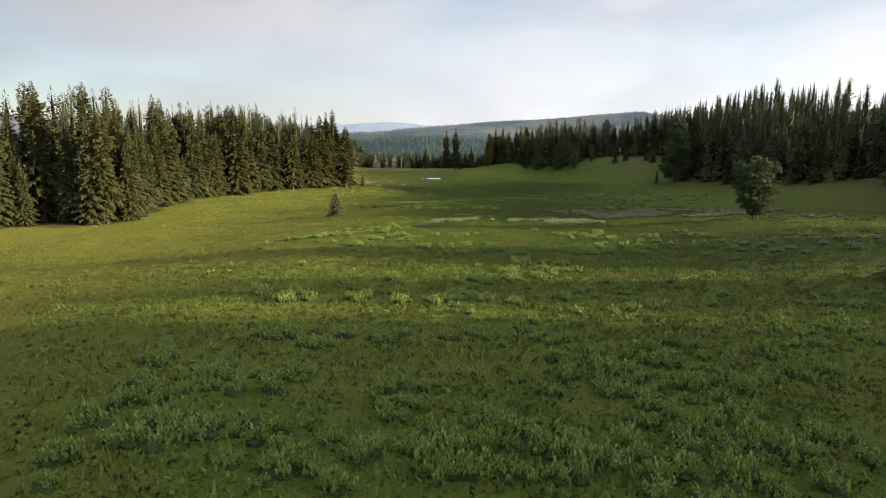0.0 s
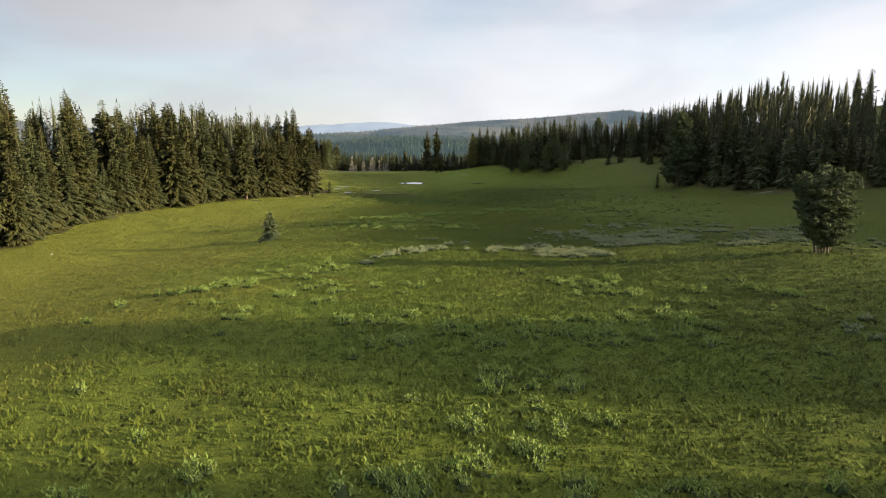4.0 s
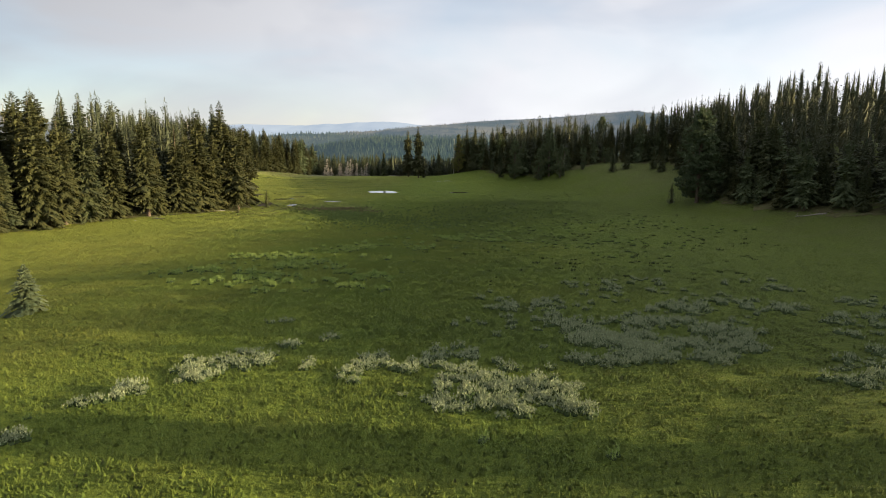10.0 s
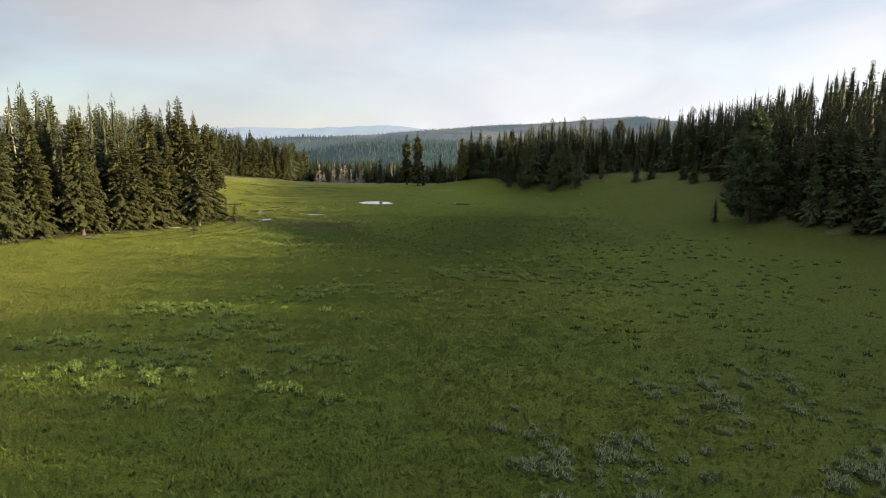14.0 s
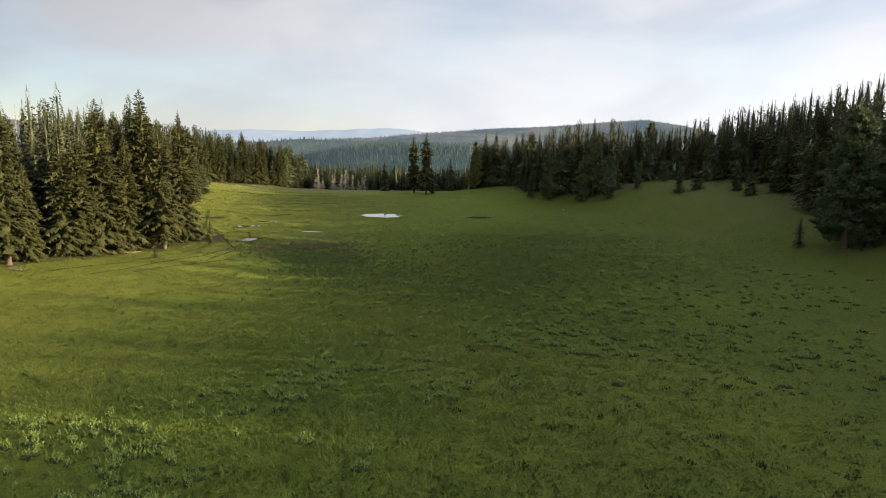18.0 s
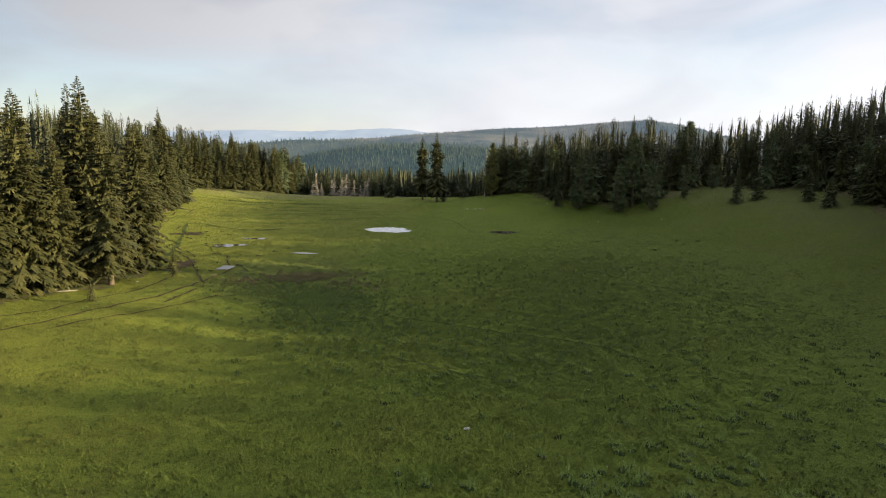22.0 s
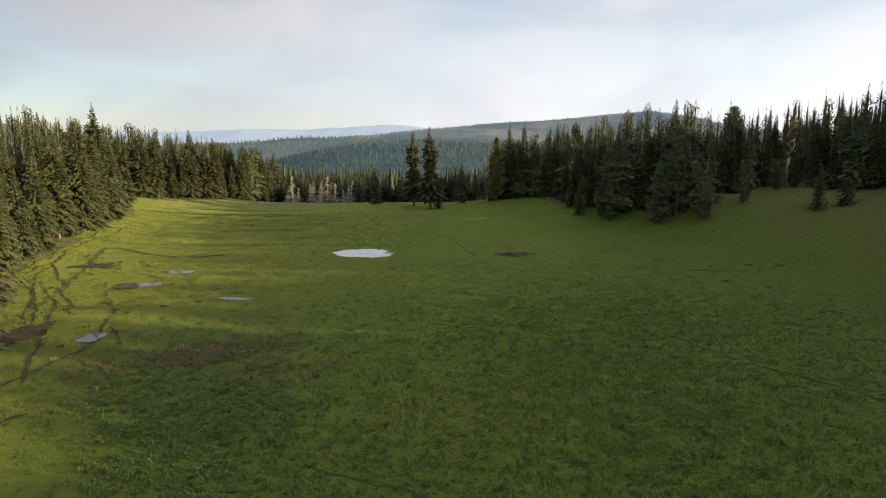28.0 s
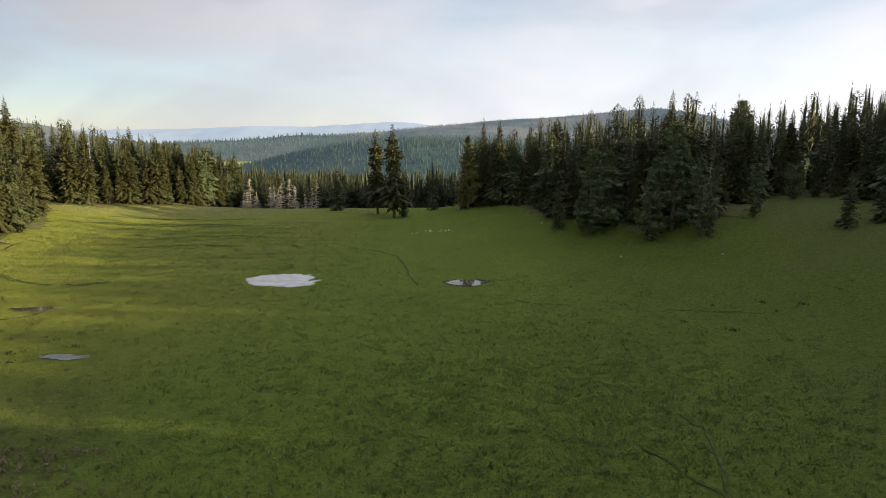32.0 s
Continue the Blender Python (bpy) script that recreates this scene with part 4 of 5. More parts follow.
def sage_bush(seed, stems=46, leaves=5):
    """A lumpy sagebrush: silvery sprigs all over a dense heart, dark with painted shade."""
    rng = np.random.default_rng(seed)
    pieces, hearts = [], []
    lumps = [(rng.normal(0, 0.2), rng.normal(0, 0.2), rng.uniform(0.17, 0.3)) for _ in range(5)]
    for _ in range(stems):
        x, y, r = lumps[rng.integers(5)]
        d, turn = r * rng.random() ** 0.5, rng.uniform(0, 6.28)
        top = 0.12 + 1.0 * math.sqrt(max(0.02, r * r - d * d))
        at = np.array((x + d * math.cos(turn), y + d * math.sin(turn), 0.45 * top))
        pieces.append(sprig(rng, at, 0.75 * d / r, turn, top * rng.uniform(0.5, 0.75), leaves, 0.1, 0.021, 0.3))
    for x, y, r in lumps:
        dome, faces = mound(rng, r * 1.0, r * 0.62)
        hearts.append((np.array(dome) + (x, y, 0.0), np.array(faces)))
    return joined(pieces), joined(hearts)


def grass_tuft(seed, blades=4, tall=0.26, spread=0.11, wide=0.022):
    rng = np.random.default_rng(seed)
    pts, tri = [], []
    for k in range(blades):
        a, turn = rng.normal(0, spread, 2), rng.uniform(0, 3.14)
        bend, h = rng.normal(0, 0.35 * tall, 2), tall * rng.uniform(0.6, 1.2)
        s = np.array((math.cos(turn), math.sin(turn), 0)) * wide
        root = np.array((a[0], a[1], -0.03))
        tri.append((len(pts), len(pts) + 1, len(pts) + 2))
        pts += [root - s, root + s, root + np.array((bend[0], bend[1], h + 0.03))]
    return np.array(pts), np.array(tri)


def in_patches(patches, seed, soft=False):
    """Random spots inside soft-edged ellipses (x, y, half length, half width, count)."""
    rng = np.random.default_rng(seed)
    spots = []
    for x, y, a, b, count in patches:
        turn, far = rng.uniform(0, 6.28, count), np.hypot(rng.normal(0, 0.6, count), rng.normal(0, 0.6, count)) if soft else rng.random(count) ** 0.65 * 1.15
        spots.append(np.stack([x + a * far * np.cos(turn), y + b * far * np.sin(turn)], 1))
    return np.concatenate(spots)


def grow(name, label, category, group, shapes, material, dark, spots, seed, low, high, shown, joined_name, joined_label, plain, stretch=(0.85, 1.15)):
    """Plants at the given spots: those along the start of the flight as things, the rest as one growth."""
    rng = np.random.default_rng(seed)
    spots = spots[np.argsort(spots[:, 1] + 0.3 * np.abs(spots[:, 0] - 8))]
    size, turn = rng.uniform(low, high, len(spots)), rng.uniform(0, 6.28, len(spots))
    tall = size * rng.uniform(*stretch, len(spots))
    meshes = [two_tone(name, *s, material, dark) for s in shapes]
    for i in range(min(shown, len(spots))):
        ob = tagged(new(name, meshes[i % len(meshes)]), label, category, group)
        ob.matrix_world = stand(spots[i, 0], spots[i, 1], turn[i], size[i], tall[i], 0.02)
    rest = np.arange(shown, len(spots))
    layers = ([], [])
    for k, shape in enumerate(plain):
        m = rest[rest % len(plain) == k]
        places = np.stack([spots[m, 0], spots[m, 1], surface(spots[m, 0], spots[m, 1]) - 0.02], 1)
        for layer, piece in zip(layers, shape):
            layer.append(scatter(*piece, places, turn[m], size[m], tall[m]))
    tagged(new(joined_name, two_tone(joined_name, joined(layers[0]), joined(layers[1]), material, dark)), joined_label, category, kind="stuff")


LEAFY_START_A = ((-8.6, 20.7, 2.1, 2.1, 26), (-7.6, 16.6, 1.2, 1.0, 16), (-9.6, 15.5, 0.5, 0.6, 4), (-10.4, 17.7, 0.7, 0.5, 4), (-5.7, 21.7, 1.0, 1.3, 10), (-4.8, 15.9, 0.9, 1.4, 8), (-3.8, 14.6, 0.8, 0.8, 10), (-9.3, 13.9, 0.3, 0.3, 2), (-2.4, 13.8, 0.6, 0.3, 4), (-2.6, 16.2, 0.8, 1.5, 6), (0.1, 15.4, 1.0, 1.2, 22), (1.3, 16.6, 1.1, 1.3, 14), (-1.3, 19.1, 0.9, 2.0, 10), (-8.2, 23.4, 0.8, 1.3, 6), (-11.1, 23.8, 0.6, 0.6, 3), (3.2, 15.7, 1.8, 2.0, 14), (6.8, 17.7, 3.3, 4.9, 44), (9.0, 15.7, 2.3, 2.5, 34), (10.8, 23.0, 4.3, 3.5, 30), (6.7, 23.2, 2.4, 3.5, 18))
LEAFY_START_B = ((17.1, 28.4, 2.8, 2.3, 12), (-7.0, 28.1, 1.4, 0.8, 10), (-4.5, 26.8, 1.5, 0.7, 6), (-1.6, 27.2, 1.5, 1.2, 6), (0.9, 27.5, 1.0, 0.9, 4), (4.2, 27.7, 1.5, 1.3, 6))
LEAFY_NEAR_A = ((6.5, 51.7, 1.0, 1.9, 12), (8.7, 51.6, 1.0, 1.1, 5), (5.0, 47.1, 0.5, 0.9, 5), (7.8, 46.5, 0.7, 0.6, 5), (7.6, 49.0, 0.3, 0.8, 2), (9.5, 47.0, 0.5, 0.5, 3), (4.6, 43.4, 0.7, 0.9, 7), (7.1, 44.6, 0.6, 1.1, 8), (1.9, 42.6, 0.4, 0.4, 4), (3.0, 41.8, 0.4, 0.7, 6), (7.7, 42.1, 0.5, 0.5, 4), (10.8, 41.8, 0.4, 0.5, 4), (-3.6, 43.3, 0.3, 0.5, 3), (-3.0, 41.1, 0.3, 0.5, 3), (-6.6, 41.9, 0.5, 0.5, 3), (8.7, 38.6, 0.4, 0.7, 5), (11.2, 39.5, 0.5, 0.6, 4), (10.8, 37.8, 0.3, 0.4, 2), (8.9, 36.8, 0.3, 0.4, 2), (-2.4, 38.7, 0.4, 0.7, 5))
LEAFY_NEAR_B = ((-2.9, 37.8, 0.3, 0.3, 2), (1.0, 38.7, 0.4, 0.4, 4), (1.6, 40.0, 0.3, 0.3, 2), (-10.8, 38.4, 0.6, 0.6, 8), (-10.0, 36.9, 0.3, 0.4, 2), (-9.0, 37.5, 0.5, 0.6, 6), (-8.4, 37.6, 0.3, 0.6, 3), (-9.0, 36.3, 0.6, 0.5, 8), (-7.7, 36.4, 0.3, 0.3, 3), (-4.9, 36.4, 0.4, 0.8, 8), (-8.3, 39.1, 0.3, 0.8, 3), (-5.6, 39.5, 0.3, 0.4, 2), (-2.2, 35.9, 0.6, 1.1, 12), (-0.4, 35.9, 0.7, 0.8, 12), (1.0, 36.8, 0.5, 0.9, 8), (2.4, 36.2, 0.4, 0.6, 4), (4.1, 35.0, 0.4, 0.4, 4), (6.7, 35.5, 0.5, 0.4, 5), (-3.8, 38.5, 0.3, 0.3, 2))
LEAFY_MIDDLE_A = ((6.3, 58.3, 0.9, 0.9, 9), (2.4, 59.4, 0.8, 1.5, 8), (0.1, 63.8, 0.6, 1.0, 4), (1.7, 64.0, 0.7, 0.9, 5), (2.6, 65.8, 0.5, 0.8, 3), (4.6, 61.7, 1.1, 1.4, 10), (6.5, 62.4, 0.5, 0.7, 3), (8.6, 62.7, 0.6, 0.9, 4), (5.8, 60.3, 0.4, 0.5, 2), (9.2, 59.9, 0.6, 1.7, 8), (10.8, 60.2, 0.5, 0.7, 4), (11.8, 59.3, 1.0, 1.6, 14), (13.6, 60.4, 0.9, 2.6, 14), (14.0, 63.5, 0.9, 0.9, 6), (16.3, 64.0, 0.6, 1.2, 5), (15.7, 61.0, 0.6, 1.3, 7), (18.8, 64.7, 0.8, 1.0, 6), (19.1, 62.7, 0.7, 1.1, 7), (17.8, 60.3, 0.7, 1.1, 8), (19.8, 61.7, 0.6, 1.0, 6))
LEAFY_MIDDLE_B = ((15.8, 59.0, 0.4, 0.7, 3), (11.4, 63.5, 0.3, 0.5, 2), (15.6, 78.3, 1.2, 1.4, 9), (19.2, 78.9, 1.0, 1.8, 9), (17.4, 76.9, 2.0, 1.1, 9), (14.4, 79.6, 1.3, 1.2, 5), (18.4, 72.3, 0.7, 0.8, 4), (16.6, 73.1, 0.9, 0.7, 4), (21.3, 68.4, 0.9, 1.0, 6), (23.3, 72.1, 1.1, 1.0, 7), (22.2, 66.7, 0.5, 0.7, 3), (22.7, 64.2, 0.3, 0.7, 2), (18.7, 57.8, 0.5, 0.5, 3), (27.7, 69.6, 1.2, 1.6, 10), (28.3, 67.9, 0.7, 0.8, 5), (-17.7, 77.3, 1.3, 1.0, 6), (-15.2, 78.5, 2.1, 1.8, 10), (-13.2, 79.7, 2.5, 2.3, 12), (-12.4, 82.2, 2.6, 3.0, 12), (-8.0, 83.0, 2.2, 2.4, 9))
LEAFY_MIDDLE_C = ((-3.9, 75.5, 1.1, 1.0, 5), (-8.0, 74.1, 1.0, 0.9, 5), (-5.2, 78.8, 1.1, 1.3, 4), (-12.2, 71.2, 0.7, 0.9, 3), (-8.7, 65.3, 0.6, 0.6, 4), (-8.5, 67.9, 0.6, 0.6, 3), (-0.9, 77.2, 0.7, 1.0, 2), (-8.8, 61.6, 0.3, 0.4, 2), (-2.0, 65.3, 0.7, 0.9, 6), (-1.6, 64.0, 0.5, 0.5, 3), (0.3, 58.4, 0.5, 0.3, 2), (-11.2, 87.5, 1.8, 1.9, 6), (-7.0, 88.0, 2.7, 1.7, 7))
LEAFY_SLOPE_A = ((0.3, 158.2, 3.5, 4.3, 40), (6.0, 162.3, 3.7, 3.4, 34), (12.7, 160.9, 2.4, 5.1, 22), (-6.7, 151.2, 4.7, 4.7, 40), (-1.0, 144.8, 2.7, 2.6, 34), (-0.9, 140.8, 2.2, 1.7, 12), (3.7, 140.7, 1.2, 1.9, 12), (5.5, 136.8, 1.1, 1.2, 9), (8.5, 135.2, 1.5, 1.5, 16), (10.7, 132.4, 0.7, 0.9, 6), (7.0, 132.1, 1.1, 1.3, 11), (4.7, 130.5, 0.6, 0.8, 5), (6.6, 128.2, 1.1, 0.8, 10), (8.3, 127.9, 0.5, 0.6, 4), (10.4, 126.5, 0.4, 0.4, 3), (-0.8, 133.3, 2.2, 3.1, 22), (-4.2, 133.1, 2.8, 1.5, 18), (-5.1, 129.7, 0.7, 0.8, 4), (-1.6, 129.8, 1.0, 0.7, 6), (-1.3, 126.1, 0.8, 1.0, 9))
LEAFY_SLOPE_B = ((0.9, 125.2, 0.4, 0.5, 4), (-11.3, 138.4, 3.7, 1.5, 30), (-4.6, 136.2, 2.1, 1.1, 14), (-8.4, 131.9, 1.5, 1.2, 9), (3.0, 126.4, 0.4, 0.7, 3), (22.7, 175.6, 5.7, 4.4, 34), (28.5, 171.0, 4.2, 4.2, 14), (33.9, 167.9, 2.6, 2.5, 6), (44.9, 165.7, 4.2, 5.1, 12))
LEAFY_LOW_A = ((17.9, 174.2, 2.1, 2.3, 15), (19.9, 175.6, 0.9, 1.2, 6), (18.4, 171.5, 1.6, 1.6, 11), (19.9, 169.9, 1.3, 1.7, 11), (23.8, 176.3, 0.7, 1.0, 4), (24.7, 175.9, 0.5, 1.0, 4), (22.7, 172.4, 1.4, 1.0, 7), (24.2, 168.9, 0.9, 1.0, 6), (25.5, 168.5, 0.6, 1.0, 4), (28.2, 169.0, 1.2, 1.4, 8), (31.3, 171.4, 0.7, 0.9, 4), (28.4, 184.1, 1.3, 0.8, 4), (25.9, 186.0, 1.1, 1.1, 5), (34.7, 176.9, 0.6, 0.5, 2), (37.4, 175.8, 1.0, 0.8, 5), (8.1, 174.9, 0.4, 0.7, 3), (7.0, 175.3, 0.4, 0.7, 2), (10.7, 174.6, 0.4, 0.7, 2), (6.1, 170.7, 0.5, 0.4, 3), (4.1, 167.4, 0.6, 0.4, 4))
LEAFY_LOW_B = ((10.5, 166.8, 0.9, 0.5, 4), (30.4, 167.2, 0.9, 0.7, 4))
SAGE_STRIP = ((2.7, 103.6, 2.6, 1.9, 42), (1.5, 100.8, 1.3, 1.3, 16), (-0.4, 97.5, 1.1, 0.8, 10), (-2.3, 95.9, 0.7, 0.5, 4), (-3.3, 91.9, 0.6, 0.4, 4), (11.4, 102.9, 1.4, 1.9, 22), (7.8, 102.6, 0.6, 1.2, 6), (14.2, 102.8, 0.8, 1.2, 8), (16.3, 104.0, 2.0, 2.4, 30), (18.7, 99.6, 2.6, 2.7, 56), (21.7, 97.5, 1.7, 1.9, 36), (22.9, 94.9, 0.8, 1.2, 12), (16.3, 95.9, 1.0, 1.2, 12), (19.3, 95.3, 1.3, 1.4, 20))
SAGE_FIELD_A = ((5.8, 107.5, 0.8, 0.8, 6), (3.5, 114.0, 1.0, 0.7, 4), (8.3, 109.0, 0.6, 0.7, 3), (22.2, 122.7, 1.2, 1.2, 6), (20.6, 117.7, 0.7, 1.0, 4), (23.1, 117.7, 2.1, 1.9, 14), (25.6, 119.2, 1.5, 2.0, 10), (26.4, 110.7, 1.7, 2.2, 40), (24.8, 113.1, 1.3, 1.6, 14), (26.5, 107.9, 1.9, 1.8, 50), (28.8, 107.3, 1.8, 1.7, 50), (28.9, 104.2, 2.0, 1.8, 60), (30.5, 112.0, 1.8, 1.7, 24), (32.1, 127.4, 1.5, 1.9, 8), (37.2, 130.5, 1.4, 1.0, 5), (34.7, 116.8, 1.9, 2.1, 20), (32.5, 110.8, 2.0, 1.6, 28), (36.2, 115.4, 1.6, 1.6, 12), (35.5, 107.7, 1.9, 1.8, 36), (35.2, 104.5, 1.4, 1.7, 36))
SAGE_FIELD_B = ((32.4, 104.7, 1.4, 1.5, 30), (39.6, 117.3, 2.3, 1.6, 14), (43.2, 116.1, 2.1, 2.6, 20), (48.9, 123.7, 1.8, 1.9, 8), (26.4, 101.9, 1.1, 0.9, 16), (29.2, 102.1, 1.3, 1.0, 22), (32.5, 101.9, 1.3, 1.1, 26), (24.6, 102.7, 0.9, 0.7, 10))
LEAFY_FAR = ((3, 66, 24, 30, 60), (10, 27, 14, 16, 60), (26, 186, 16, 12, 40), (54, 196, 10, 4, 22), (66, 185, 8, 5, 20), (38, 160, 18, 10, 40), (-3, 142, 14, 12, 50))
SAGE_FAR = ((36, 57, 9, 7, 51), (39, 97, 3, 2, 30), (44.5, 100, 4.5, 3.2, 50), (48, 108, 4.5, 4.5, 70), (56, 116, 6, 5, 60), (55, 92, 10, 6, 34), (36, 124, 15, 8, 40), (30, 114, 12, 9, 40), (18, 101, 8, 4, 14))
SEDGE_PATCHES = ((-6, 223, 5, 7, 800), (-2, 214, 7, 9, 420), (5, 205, 12, 8, 240), (16, 199, 22, 12, 300), (20, 214, 24, 12, 400), (-14, 226, 5, 6, 160), (20, 236, 26, 14, 250))
BROWN_PATCHES = ((-12, 235.6, 3.2, 2.6, 260), (-9, 238.5, 5, 2, 90), (-3, 232, 4, 5, 60), (-18, 231, 3, 3, 60))
spots = np.concatenate([in_patches(q, 21 + k) for k, q in enumerate((LEAFY_START_A, LEAFY_START_B, LEAFY_NEAR_A, LEAFY_NEAR_B, LEAFY_MIDDLE_A, LEAFY_MIDDLE_B, LEAFY_MIDDLE_C, LEAFY_SLOPE_A, LEAFY_SLOPE_B, LEAFY_LOW_A, LEAFY_LOW_B, LEAFY_FAR))])
grow("leafy_plant", "upright clump of grey-green broad-leaved meadow plants", "plant", "leafy clumps in the grass", [leafy_clump(200 + k) for k in range(8)], LEAFY, SHADE_HEART, spots, 24, 0.5, 1.05, 295,
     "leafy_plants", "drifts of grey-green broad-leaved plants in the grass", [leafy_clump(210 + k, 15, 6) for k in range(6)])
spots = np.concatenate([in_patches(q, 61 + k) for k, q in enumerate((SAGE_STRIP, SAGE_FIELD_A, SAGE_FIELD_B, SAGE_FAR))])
grow("sagebrush", "low silvery grey sagebrush mound in the grass", "shrub", "sagebrush in the meadow", [sage_bush(220 + k) for k in range(6)], SAGE, SHADE_HEART, spots, 26, 0.5, 1.2, 200,
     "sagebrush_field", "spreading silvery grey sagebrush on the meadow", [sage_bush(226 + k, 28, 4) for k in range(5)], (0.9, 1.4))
TUSSOCK_PATCHES = ((30, 172, 14, 12, 38), (48, 182, 14, 14, 49), (36, 196, 14, 10, 33), (24, 186, 10, 8, 19), (56, 168, 12, 10, 33), (40, 150, 16, 10, 33), (20, 150, 10, 8, 14), (60, 205, 10, 8, 16), (34, 134, 16, 8, 27), (10, 182, 10, 8, 11), (46, 270, 14, 8, 8), (60, 278, 8, 6, 6), (-45, 272, 10, 14, 33), (-30, 242, 8, 12, 27), (-24, 262, 8, 8, 11))
spots = in_patches(TUSSOCK_PATCHES, 28)
pieces = [scatter(*grass_tuft(250 + k, 16, 0.2, 0.24, 0.07), np.stack([spots[k::3, 0], spots[k::3, 1], surface(spots[k::3, 0], spots[k::3, 1])], 1), RNG.uniform(0, 6.28, len(spots[k::3])), RNG.uniform(0.5, 1.5, len(spots[k::3])), RNG.uniform(0.6, 1.3, len(spots[k::3]))) for k in range(3)]
tagged(new("tussocks", mesh_of("tussocks", *joined(pieces), TUSSOCK)), "scattered low dark tussocks in the shaded grass", "plant", kind="stuff")
SEDGE_CLUMPS = [leafy_clump(240 + k, 9, 4, 0.2, 0.3)[0] for k in range(4)]
for name, label, patches, material, seed in (("sedge", "dense low clumps of dark green sedge in the wet meadow", SEDGE_PATCHES, SEDGE, 27), ("dead_sedge", "patch of browned dead sedge in the wet meadow", BROWN_PATCHES, BROWN_SEDGE, 29)):
    spots = in_patches(patches, seed, True)
    rng = np.random.default_rng(seed)
    pieces = []
    for k, shape in enumerate(SEDGE_CLUMPS):
        q = spots[k::4]
        pieces.append(scatter(*shape, np.stack([q[:, 0], q[:, 1], surface(q[:, 0], q[:, 1]) - 0.02], 1), rng.uniform(0, 6.28, len(q)), rng.uniform(0.7, 1.5, len(q)), rng.uniform(0.6, 1.3, len(q))))
    tagged(new(name, mesh_of(name, *joined(pieces), material)), label, "plant", kind="stuff")


# ---- the valley beyond and the far ridges ----
def spike(seed, tiers=3, sides=5):
    """A far conifer, one metre tall: ragged stacked cones."""
    rng = np.random.default_rng(seed)
    pts, tri = [], []
    for k in range(tiers):
        low, top = k / tiers * 0.8, min(1.0, (k + 1.9) / tiers * 0.9 if k < tiers - 1 else 1.0)
        r = 0.16 * (1 - k / tiers) ** 0.8
        at = len(pts)
        pts += [np.array((r * math.cos(6.283 * j / sides) * rng.uniform(0.7, 1.25), r * math.sin(6.283 * j / sides) * rng.uniform(0.7, 1.25), low + rng.uniform(-0.04, 0.04))) for j in range(sides)]
        pts.append(np.array((0, 0, top)))
        tri += [(at + j, at + (j + 1) % sides, at + sides) for j in range(sides)]
    return np.array(pts), np.array(tri)


def valley_forest():
    rng = np.random.default_rng(41)
    gx, gy = np.meshgrid(np.arange(-330, 260, 4.4), np.arange(404, 1000, 5.2))
    nx, ny = np.meshgrid(np.arange(-90, 70, 3.3), np.arange(405, 470, 3.6))
    gx, gy = np.concatenate([gx.ravel(), nx.ravel()]), np.concatenate([gy.ravel(), ny.ravel()])
    x, y = gx.ravel() + rng.uniform(-2.8, 2.8, gx.size), gy.ravel() + rng.uniform(-2.8, 2.8, gx.size)
    ok = ~inside(BACK_WOOD, x, y) & ~inside(RIGHT_WOOD, x, y) & (np.abs(x) < 40 + 0.55 * (y - 200)) & (rng.random(len(x)) < 0.8) & (ground(x, y) < -7.5)
    x, y = x[ok], y[ok]
    h = rng.uniform(7, 21, len(x)) * np.clip(0.6 + (y - 408) / 140, 0.6, 1)
    places = np.stack([x, y, ground(x, y)], 1)
    near = y < 442
    kind = rng.integers(4, size=len(x))
    pieces = []
    for k in range(4):
        m = near & (kind == k)
        pieces.append(scatter(*LITE[k], places[m], rng.uniform(0, 6.28, m.sum()), h[m] / 17, h[m] / 25))
        m = ~near & (kind == k)
        pieces.append(scatter(*spike(400 + k), places[m], rng.uniform(0, 6.28, m.sum()), h[m], h[m]))
    tagged(new("valley_forest", mesh_of("valley_forest", *joined(pieces), VALLEY_NEEDLES)), "conifer forest filling the valley below the meadow", "forest", kind="stuff")
    for k in range(14):
        sx, sy = rng.uniform(-42, -20), rng.uniform(389, 408)
        snag(500 + k, rng.uniform(3.5, 7.5) + 0.2 * (sy - 389), "pale dead conifer in the valley below the meadow", stand(sx, sy), rng.uniform(-0.12, 0.12), 90, 0.36)


